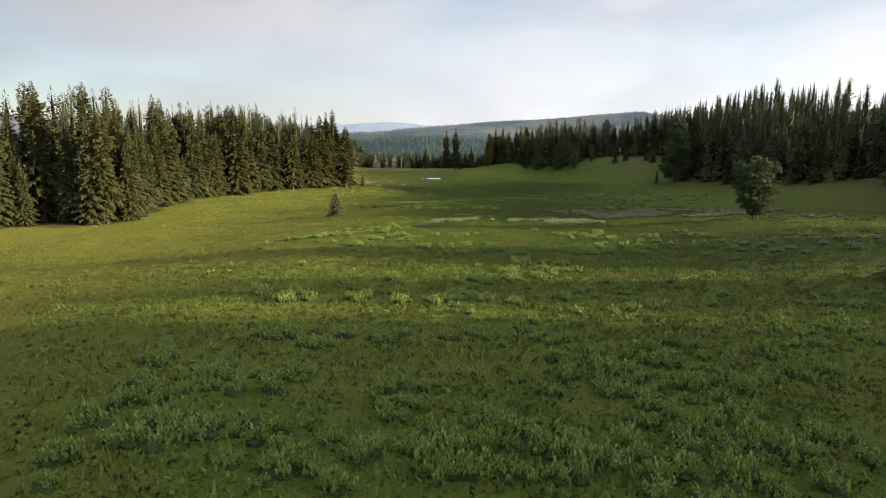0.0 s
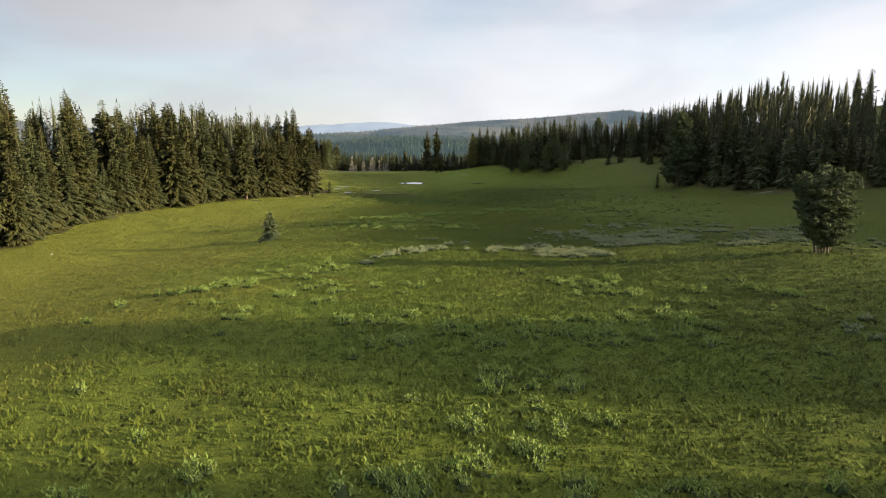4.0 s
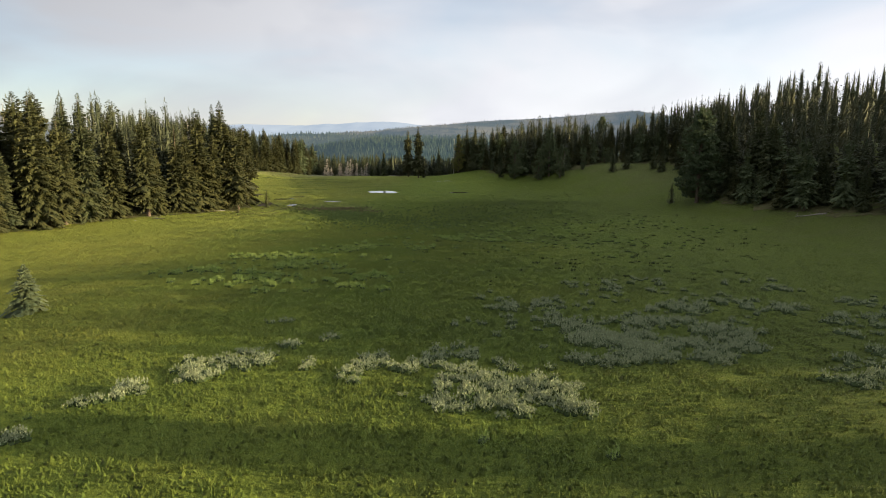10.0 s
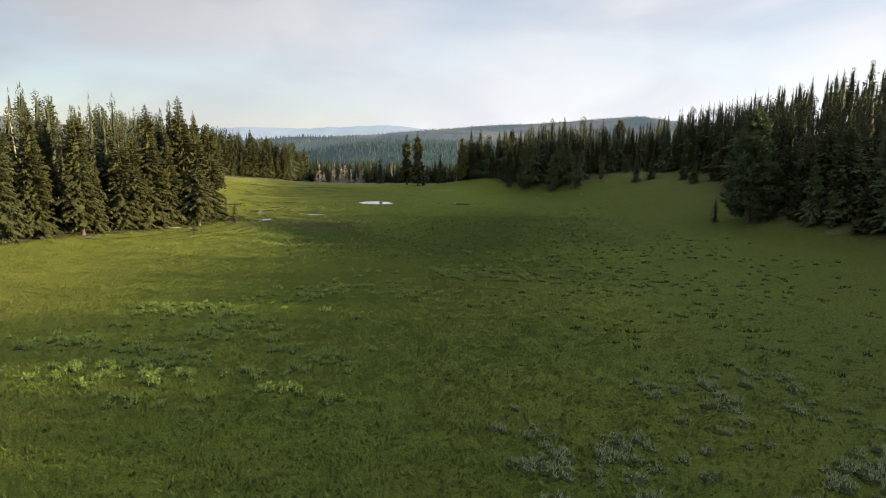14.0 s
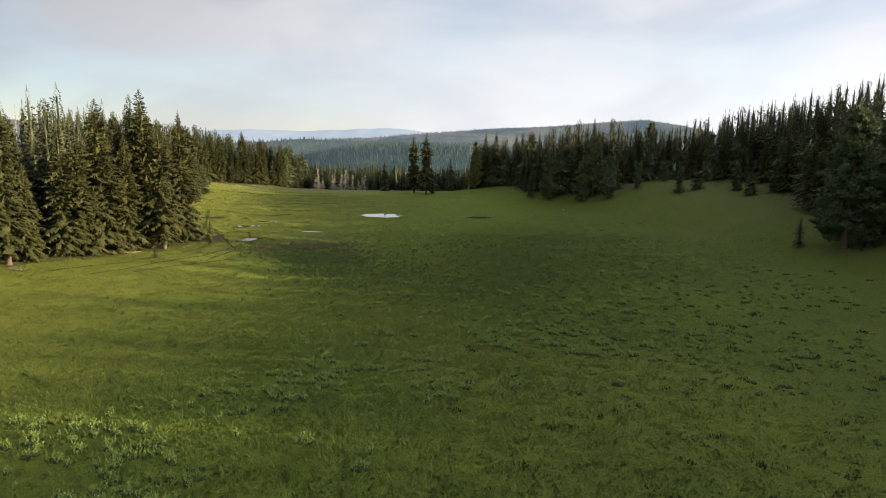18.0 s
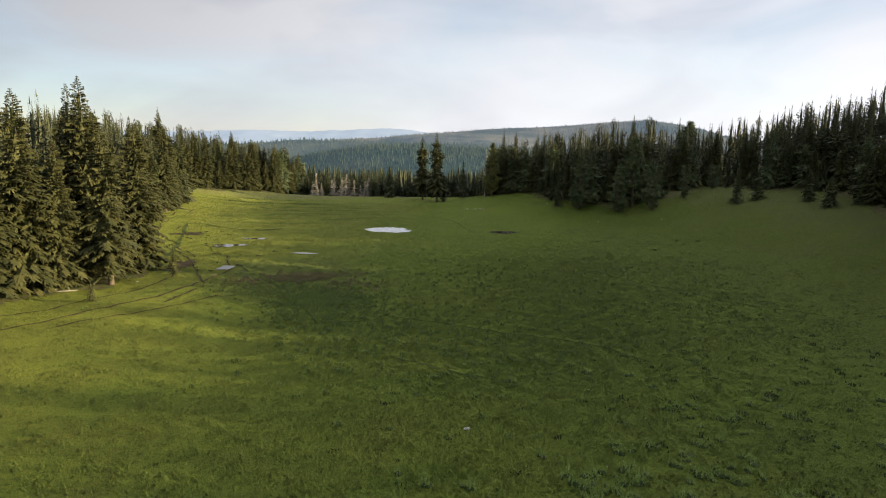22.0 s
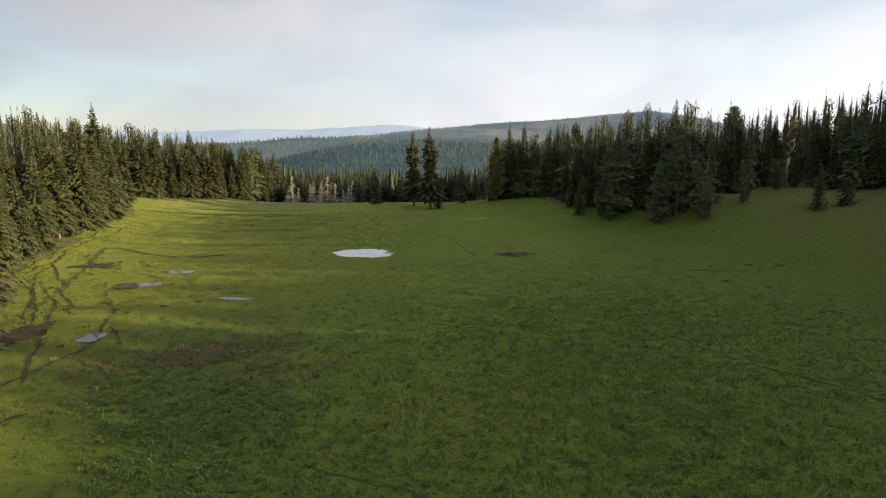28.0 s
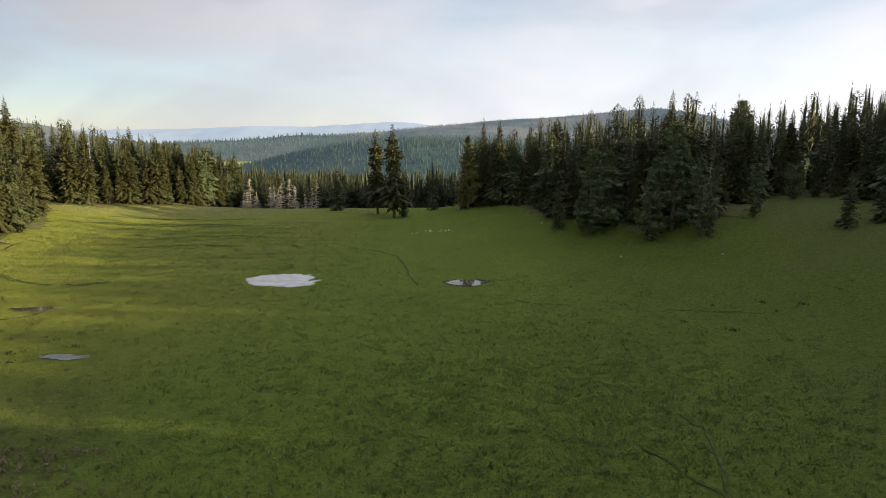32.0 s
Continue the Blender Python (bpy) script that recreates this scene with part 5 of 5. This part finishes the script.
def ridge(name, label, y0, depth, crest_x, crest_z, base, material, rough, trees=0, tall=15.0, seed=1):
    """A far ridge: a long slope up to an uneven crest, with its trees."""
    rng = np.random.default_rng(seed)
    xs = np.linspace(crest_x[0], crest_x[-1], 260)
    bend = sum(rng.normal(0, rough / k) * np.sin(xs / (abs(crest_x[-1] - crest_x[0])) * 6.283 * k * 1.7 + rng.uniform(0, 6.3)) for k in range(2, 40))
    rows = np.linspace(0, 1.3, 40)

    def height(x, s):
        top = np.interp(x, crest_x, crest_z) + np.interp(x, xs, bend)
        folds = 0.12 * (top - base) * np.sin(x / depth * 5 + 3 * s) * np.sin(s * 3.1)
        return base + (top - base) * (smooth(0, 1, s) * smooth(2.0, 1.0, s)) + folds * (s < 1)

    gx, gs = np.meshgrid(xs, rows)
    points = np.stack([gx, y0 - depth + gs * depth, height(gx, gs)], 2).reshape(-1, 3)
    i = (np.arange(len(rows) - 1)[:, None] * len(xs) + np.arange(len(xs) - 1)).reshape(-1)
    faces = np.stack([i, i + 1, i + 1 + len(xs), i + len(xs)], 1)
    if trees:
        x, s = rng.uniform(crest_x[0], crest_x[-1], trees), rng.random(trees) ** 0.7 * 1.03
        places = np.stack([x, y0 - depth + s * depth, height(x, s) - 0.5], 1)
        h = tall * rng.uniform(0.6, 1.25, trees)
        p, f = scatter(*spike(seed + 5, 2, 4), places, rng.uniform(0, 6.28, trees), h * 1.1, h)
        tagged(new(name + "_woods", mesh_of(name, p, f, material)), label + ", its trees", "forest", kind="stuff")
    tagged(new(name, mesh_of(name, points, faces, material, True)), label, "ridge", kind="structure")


VALLEY_NEEDLES = leaf_material("valley_needles", (0.024, 0.036, 0.018), (0.045, 0.054, 0.025), (0.08, 0.074, 0.036))
valley_forest()
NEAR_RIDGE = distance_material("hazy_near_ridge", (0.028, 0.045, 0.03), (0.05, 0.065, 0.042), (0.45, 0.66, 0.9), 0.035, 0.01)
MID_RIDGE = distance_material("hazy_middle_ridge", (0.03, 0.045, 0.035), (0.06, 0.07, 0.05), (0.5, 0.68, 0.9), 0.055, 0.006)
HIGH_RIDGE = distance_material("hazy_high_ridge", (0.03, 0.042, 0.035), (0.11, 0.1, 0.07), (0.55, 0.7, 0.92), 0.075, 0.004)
FAR_RANGE = distance_material("hazy_far_range", (0.06, 0.07, 0.08), (0.1, 0.11, 0.12), (0.68, 0.82, 1.0), 0.24, 0.003)
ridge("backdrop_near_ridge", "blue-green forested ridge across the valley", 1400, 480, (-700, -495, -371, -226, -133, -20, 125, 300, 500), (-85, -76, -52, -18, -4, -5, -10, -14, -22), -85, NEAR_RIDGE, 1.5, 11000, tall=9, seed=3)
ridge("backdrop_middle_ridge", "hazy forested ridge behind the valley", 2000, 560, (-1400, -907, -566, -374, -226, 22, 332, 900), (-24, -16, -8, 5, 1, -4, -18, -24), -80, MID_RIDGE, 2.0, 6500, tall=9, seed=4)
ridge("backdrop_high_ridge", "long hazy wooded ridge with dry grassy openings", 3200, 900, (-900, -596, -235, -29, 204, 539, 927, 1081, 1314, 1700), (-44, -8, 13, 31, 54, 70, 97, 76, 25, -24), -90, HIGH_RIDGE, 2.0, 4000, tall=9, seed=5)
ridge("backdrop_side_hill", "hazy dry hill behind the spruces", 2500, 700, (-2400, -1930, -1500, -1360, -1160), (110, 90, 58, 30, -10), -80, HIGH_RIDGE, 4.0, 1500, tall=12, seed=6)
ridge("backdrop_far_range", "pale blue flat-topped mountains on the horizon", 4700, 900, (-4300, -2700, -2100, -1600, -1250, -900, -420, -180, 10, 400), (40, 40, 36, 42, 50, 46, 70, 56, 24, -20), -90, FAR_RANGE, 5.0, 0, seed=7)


# ---- creek, trails, logs and stones ----
def ribbon(name, label, category, group, line, width, material, seed, lift=0.07):
    """A narrow strip that lies on the ground along a line, uneven in width."""
    rng = np.random.default_rng(seed)
    line = np.array(line, float)
    step = np.concatenate([[0], np.cumsum(np.hypot(*np.diff(line, axis=0).T))])
    n = max(6, int(step[-1] / 0.5))
    s = np.linspace(0, step[-1], n)
    mid = np.stack([np.interp(s, step, line[:, 0]), np.interp(s, step, line[:, 1])], 1)
    for _ in range(3):
        mid[1:-1] = (mid[:-2] + mid[1:-1] * 2 + mid[2:]) / 4
    mid += np.cumsum(rng.normal(0, 0.13, (n, 2)), 0) * 0.6
    way = np.gradient(mid, axis=0)
    side = np.stack([-way[:, 1], way[:, 0]], 1) / (np.hypot(way[:, 0], way[:, 1])[:, None] + 1e-6)
    wide = width * (0.25 + 0.75 * np.abs(np.sin(np.cumsum(rng.uniform(0, 0.9, n))))) * np.clip(np.minimum(s, step[-1] - s) / 1.2 + 0.15, 0, 1)
    a, b = mid + side * wide[:, None] * 0.5, mid - side * wide[:, None] * 0.5
    points = np.concatenate([np.stack([q[:, 0], q[:, 1], surface(q[:, 0], q[:, 1]) + h], 1) for q, h in ((a, lift), (mid, lift * 0.6), (b, lift))])
    k = np.arange(n - 1)
    faces = np.concatenate([np.stack([k, k + 1, k + 1 + n, k + n], 1), np.stack([k + n, k + 1 + n, k + 1 + 2 * n, k + 2 * n], 1)])
    tagged(new(name, mesh_of(name, points, faces, material)), label, category, group, "structure")


RILLS = (((-54.2, 283.7), (-56.9, 291.6), (-57.9, 299.8), (-58.4, 308.2)), ((-52.9, 283.9), (-55.7, 291.1), (-57.0, 299.1)), ((-51.3, 272.8), (-53.2, 279.5), (-52.6, 281.6), (-46.7, 273.3), (-40.4, 265.8)),
         ((-43.1, 264.2), (-36.3, 255.8)), ((-42.0, 264.9), (-33.6, 255.0)), ((-53.0, 272.3), (-55.9, 282.0)), ((-36.4, 275.4), (-30.2, 271.6), (-27.1, 276.2)), ((-45.6, 265.0), (-43.0, 261.2), (-34.7, 246.0)),
         ((-50.0, 286.1), (-50.0, 291.9)), ((-33.7, 252.6), (-29.8, 247.9)), ((-23.3, 215.9), (-22.1, 224.2)), ((-38.1, 257.7), (-26.4, 235.2), (-22.1, 225.9)), ((-23.9, 243.7), (-19.3, 237.1)))
RILLS += (((-40, 203), (-33, 212), (-28.5, 222), (-27.5, 233), (-31, 246), (-39, 259), (-48, 274), (-52.5, 290)), ((-34, 202), (-27, 212), (-23.5, 224), (-22.5, 236), (-27, 250), (-34, 262)),
          ((-29, 204), (-23, 212), (-19, 222)), ((-58, 296), (-56, 306), (-58, 318)), ((-47, 262), (-52, 271), (-55, 283)))
for k, line in enumerate(RILLS):
    ribbon("creek_channel", "narrow dark muddy channel cut into the wet turf", "channel", "channels of the creek", line, 0.36, MUD, 600 + k)
# dark strips on drainage lines; their colour carries the shade of hummocks and terraces
LONG_RILLS = (((-62, 341), (-48, 343.5), (-36, 342), (-25, 344)), ((-60, 352), (-44, 356), (-30, 357.5)), ((-44, 331), (-34, 329), (-24, 331.5), (-16, 330)), ((-38, 318), (-28, 320), (-18, 318.5)), ((-52.0, 296.6), (-48.1, 295.2), (-40.2, 289.9), (-31.8, 288.6), (-26.9, 289.8)), ((-66.8, 336.3), (-54.0, 344.5), (-28.4, 347.1)), ((-52.0, 297.4), (-42.7, 268.9), (-37.6, 250.2)))
for k, line in enumerate(LONG_RILLS):
    ribbon("creek_channel", "long grassy drainage line, darkened for shade, across the meadow", "channel", "channels of the creek", line, 0.9, SHADED_DITCH, 620 + k)
TRAILS = (((-0.1, 319.5), (6.9, 313.3), (11.3, 308.2), (15.8, 286.4)), ((36.5, 244.2), (37.2, 240.4), (35.2, 233.6)), ((45.7, 274.7), (51.6, 273.0), (55.2, 271.9)), ((59.6, 273.2), (63.7, 277.7)),
          ((28.5, 280.0), (31.7, 277.5), (35.0, 277.0)), ((2.7, 214.7), (8.0, 212.9), (16.0, 208.2), (23.6, 203.0), (26.6, 197.7)), ((32.2, 240.1), (36, 231.0), (40.7, 224.5), (42.3, 219.2), (47.1, 215.5), (52.1, 212.4)), ((-4.4, 212.2), (0.1, 212.4)), ((4.5, 199.1), (10.2, 194.0), (15.8, 191.2)))
for k, line in enumerate(TRAILS):
    ribbon("animal_trail", "faint dark trail trodden through the grass", "trail", "trails through the meadow", line, 0.28, TRODDEN, 640 + k)


def log(name, label, group, a, b, thick, seed):
    """A fallen trunk with a few broken stubs."""
    rng = np.random.default_rng(seed)
    a, b = np.array((*a, surface(*a) + thick * 0.7)), np.array((*b, surface(*b) + thick * 0.7))
    root = tagged(new(name), label, "log", group)
    root.location = a
    path = [(b - a) * s + (0, 0, 0.06 * math.sin(s * 9)) for s in (0, 0.3, 0.6, 1)]
    stubs = [tube(path, [thick * w for w in (1, 0.9, 0.7, 0.35)], 8)]
    for _ in range(5):
        p = (b - a) * rng.uniform(0.3, 0.95)
        stubs.append(tube([p, p + rng.normal(0, 0.2, 3) + (0, 0, 0.3)], (thick * 0.25, 0.02), 4))
    part("trunk", mesh_of("trunk", *joined(stubs), DEAD_WOOD), root)


for k, (a, b, thick) in enumerate((((-62.5, 316.4), (-58.6, 315.4), 0.24), ((-62.4, 306.0), (-61.0, 309), 0.16), ((-45.3, 203.3), (-42.4, 202.6), 0.16), ((-32.4, 237.4), (-28.6, 235.5), 0.16), ((-50.5, 210.8), (-46.3, 209.0), 0.22), ((-40.5, 218.5), (-35.5, 220.8), 0.2),
                                   ((89, 186), (85, 189.5), 0.22), ((47.0, 321), (51.5, 316.5), 0.2), ((-8, 381), (-2.5, 377), 0.2), ((-7, 379), (0.5, 374.5), 0.16), ((-46, 376), (-38, 374), 0.18), ((101, 150), (97, 146), 0.2))):
    log("fallen_log", "pale weathered fallen log lying in the grass", "fallen logs", a, b, thick * 0.75, 700 + k)


def stone(seed, size):
    """A rough pale stone."""
    rng = np.random.default_rng(seed)
    bm = bmesh.new()
    bmesh.ops.create_icosphere(bm, subdivisions=2, radius=size)
    for v in bm.verts:
        v.co = Vector((v.co.x * 1.3, v.co.y, v.co.z * 0.6)) * (1 + 0.22 * noise.noise(v.co * (1.6 / size) + Vector((seed, 0, 0)))) 
    me = bpy.data.meshes.new("stone")
    bm.to_mesh(me)
    bm.free()
    me.materials.append(STONE)
    return me


STONES = [stone(k + 1, 0.3) for k in range(4)]
RNG_STONE = np.random.default_rng(77)
for k in range(40):
    if k < 20:
        x, y = RNG_STONE.normal(18.5, 2.6), RNG_STONE.normal(334, 1.6)
    elif k < 32:
        x, y = RNG_STONE.uniform(-60, -30), RNG_STONE.uniform(196, 240)
    else:
        x, y = (10.9, -52, 60.5, 47.6, 38.1, -64, 33, 84)[k - 32], (182.6, 120, 295.4, 302.7, 324.6, 128, 328, 240)[k - 32]
    ob = tagged(new("stone", STONES[k % 4]), "pale weathered stone lying in the short grass", "stone", "stones in the meadow")
    s = RNG_STONE.uniform(0.3, 0.7)
    ob.matrix_world = stand(x, y, RNG_STONE.uniform(0, 6), s, s, 0.02)
tagged(conifer("young_fir", "low bushy young fir with a browned tip", "lone conifers", 73, 2.4, 0.9, NEEDLES, boughs=90, bare=0.0), "low bushy young fir with a browned tip").matrix_world = stand(-30.7, 215)


# ---- the floor of the woods ----
def forest_floor(name, label, edge, poly, reach, seed):
    """Litter and thin dry turf that spills from under the trees, a sheet just over the ground."""
    rng = np.random.default_rng(seed)
    gap = 0.8
    xs = np.arange(min(p[0] for p in edge) - 8, max(p[0] for p in edge) + 10, gap)
    ys = np.arange(95, max(p[1] for p in edge) + 8, gap)
    gx, gy = np.meshgrid(xs, ys)
    x, y = gx.ravel(), gy.ravel()
    far = edge_distance(edge, x, y)
    near = far < 12
    deep = np.full(len(x), -99.0)
    deep[near] = np.where(inside(poly, x[near], y[near]), far[near], -far[near])
    wobble = 1.6 * np.sin(x * 0.31 + 2 * np.sin(y * 0.17)) * np.sin(y * 0.27) + 0.8 * np.sin(x * 1.1 + y * 0.7) + rng.uniform(-0.5, 0.5, len(x))
    keep = (deep > -reach + wobble) & (deep < 9)
    x, y = x + rng.uniform(-0.36, 0.36, len(x)), y + rng.uniform(-0.36, 0.36, len(y))
    points = np.stack([x, y, surface(x, y) + 0.06], 1)
    cell = (np.arange(len(ys) - 1)[:, None] * len(xs) + np.arange(len(xs) - 1)).ravel()
    cell = cell[keep[cell]]
    faces = np.stack([cell, cell + 1, cell + 1 + len(xs), cell + len(xs)], 1)
    used, faces = np.unique(faces, return_inverse=True)
    tagged(new(name, mesh_of(name, points[used], faces.reshape(-1, 4), LITTER, True)), label, "forest floor", kind="structure")


forest_floor("forest_floor", "dry grass and needle litter along the spruce wood's edge", LEFT_EDGE, LEFT_WOOD, 2.6, 1)
forest_floor("forest_floor", "bare litter and thin grass before the far spruces", BACK_EDGE, BACK_WOOD, 5.0, 2)
forest_floor("forest_floor", "shaded litter and thin grass on the hillside wood's edge", RIGHT_EDGE, RIGHT_WOOD, 1.2, 3)
for k in (1, 5, 7):
    px, py, a, b, deep = PONDS[k]
    points, faces = wobbly_disc(px, py, a + 0.2, b + 0.2, 0.0, 90 + k, 80, 0.28)
    points[:, 2] = level(k) + (0.01 if k > 1 else -0.035)
    tagged(new("mud_bank", mesh_of("mud_bank", points, faces, MUD)), "dark wet mud of a drying pool in the meadow", "mud", kind="structure")


# ---- grass ----
def grow_grass():
    rng = np.random.default_rng(31)
    # thick along the line of the flight, thinner out to the woods
    y1 = rng.uniform(10, 262, 76000)
    x1 = np.interp(y1, (0, 60, 110, 160, 200, 262), (0, 13, 15, 8, 16, 30)) + rng.normal(0, 15, len(y1))
    y1 = y1 + rng.normal(0, 26, len(y1)) * smooth(190, 262, y1)
    y2, x2 = rng.uniform(8, 348, 26000), rng.uniform(-62, 76, 26000)
    x, y = np.concatenate([x1, x2]), np.concatenate([y1, y2])
    wet = np.zeros(len(x), bool)
    for px, py, a, b, _ in PONDS:
        wet |= np.hypot((x - px) / (a + 0.7), (y - py) / (b + 0.7)) < 1
    for line in (*RILLS, *LONG_RILLS, *TRAILS):
        wet |= edge_distance(list(line), x, y) < 0.3
    ok = ~wet & ~inside(LEFT_WOOD, x, y) & ~inside(RIGHT_WOOD, x, y)
    x, y = x[ok], y[ok]
    kind = rng.integers(4, size=len(x))
    pieces = []
    for k in range(4):
        m = kind == k
        places = np.stack([x[m], y[m], surface(x[m], y[m])], 1)
        pieces.append(scatter(*grass_tuft(300 + k, 5, 0.13, 0.16, 0.05), places, rng.uniform(0, 6.28, m.sum()), rng.uniform(0.8, 1.8, m.sum()), rng.uniform(0.6, 1.5, m.sum()) * np.interp(y[m], (0, 60, 150), (0.75, 0.9, 1.15))))
    # taller tufts that roughen the turf
    y = rng.uniform(12, 258, 11000)
    x = np.interp(y, (0, 60, 110, 160, 200, 262), (0, 13, 15, 8, 16, 26)) + rng.normal(0, 17, len(y))
    m = ~inside(LEFT_WOOD, x, y) & ~inside(RIGHT_WOOD, x, y)
    for px, py, a, b, _ in PONDS:
        m &= np.hypot((x - px) / (a + 1), (y - py) / (b + 1)) > 1
    x, y = x[m], y[m]
    for k in range(3):
        places = np.stack([x[k::3], y[k::3], surface(x[k::3], y[k::3])], 1)
        pieces.append(scatter(*grass_tuft(310 + k, 14, 0.2, 0.17, 0.032), places, rng.uniform(0, 6.28, len(places)), rng.uniform(0.8, 2.0, len(places)), rng.uniform(0.6, 1.2, len(places))))
    # bunches on the open side, where the low sun rakes them
    y, x = rng.uniform(38, 345, 10000), rng.uniform(-62, 8, 10000)
    m = ~inside(LEFT_WOOD, x, y)
    for px, py, a, b, _ in PONDS:
        m &= np.hypot((x - px) / (a + 0.8), (y - py) / (b + 0.8)) > 1
    x, y = x[m], y[m]
    for k in range(3):
        places = np.stack([x[k::3], y[k::3], surface(x[k::3], y[k::3])], 1)
        pieces.append(scatter(*grass_tuft(320 + k, 13, 0.26, 0.2, 0.03), places, rng.uniform(0, 6.28, len(places)), rng.uniform(0.7, 1.9, len(places)), rng.uniform(0.5, 1.2, len(places))))
    tagged(new("grass", mesh_of("grass", *joined(pieces), BLADES)), "fine green meadow grass in short tufts", "grass", kind="stuff")


grow_grass()
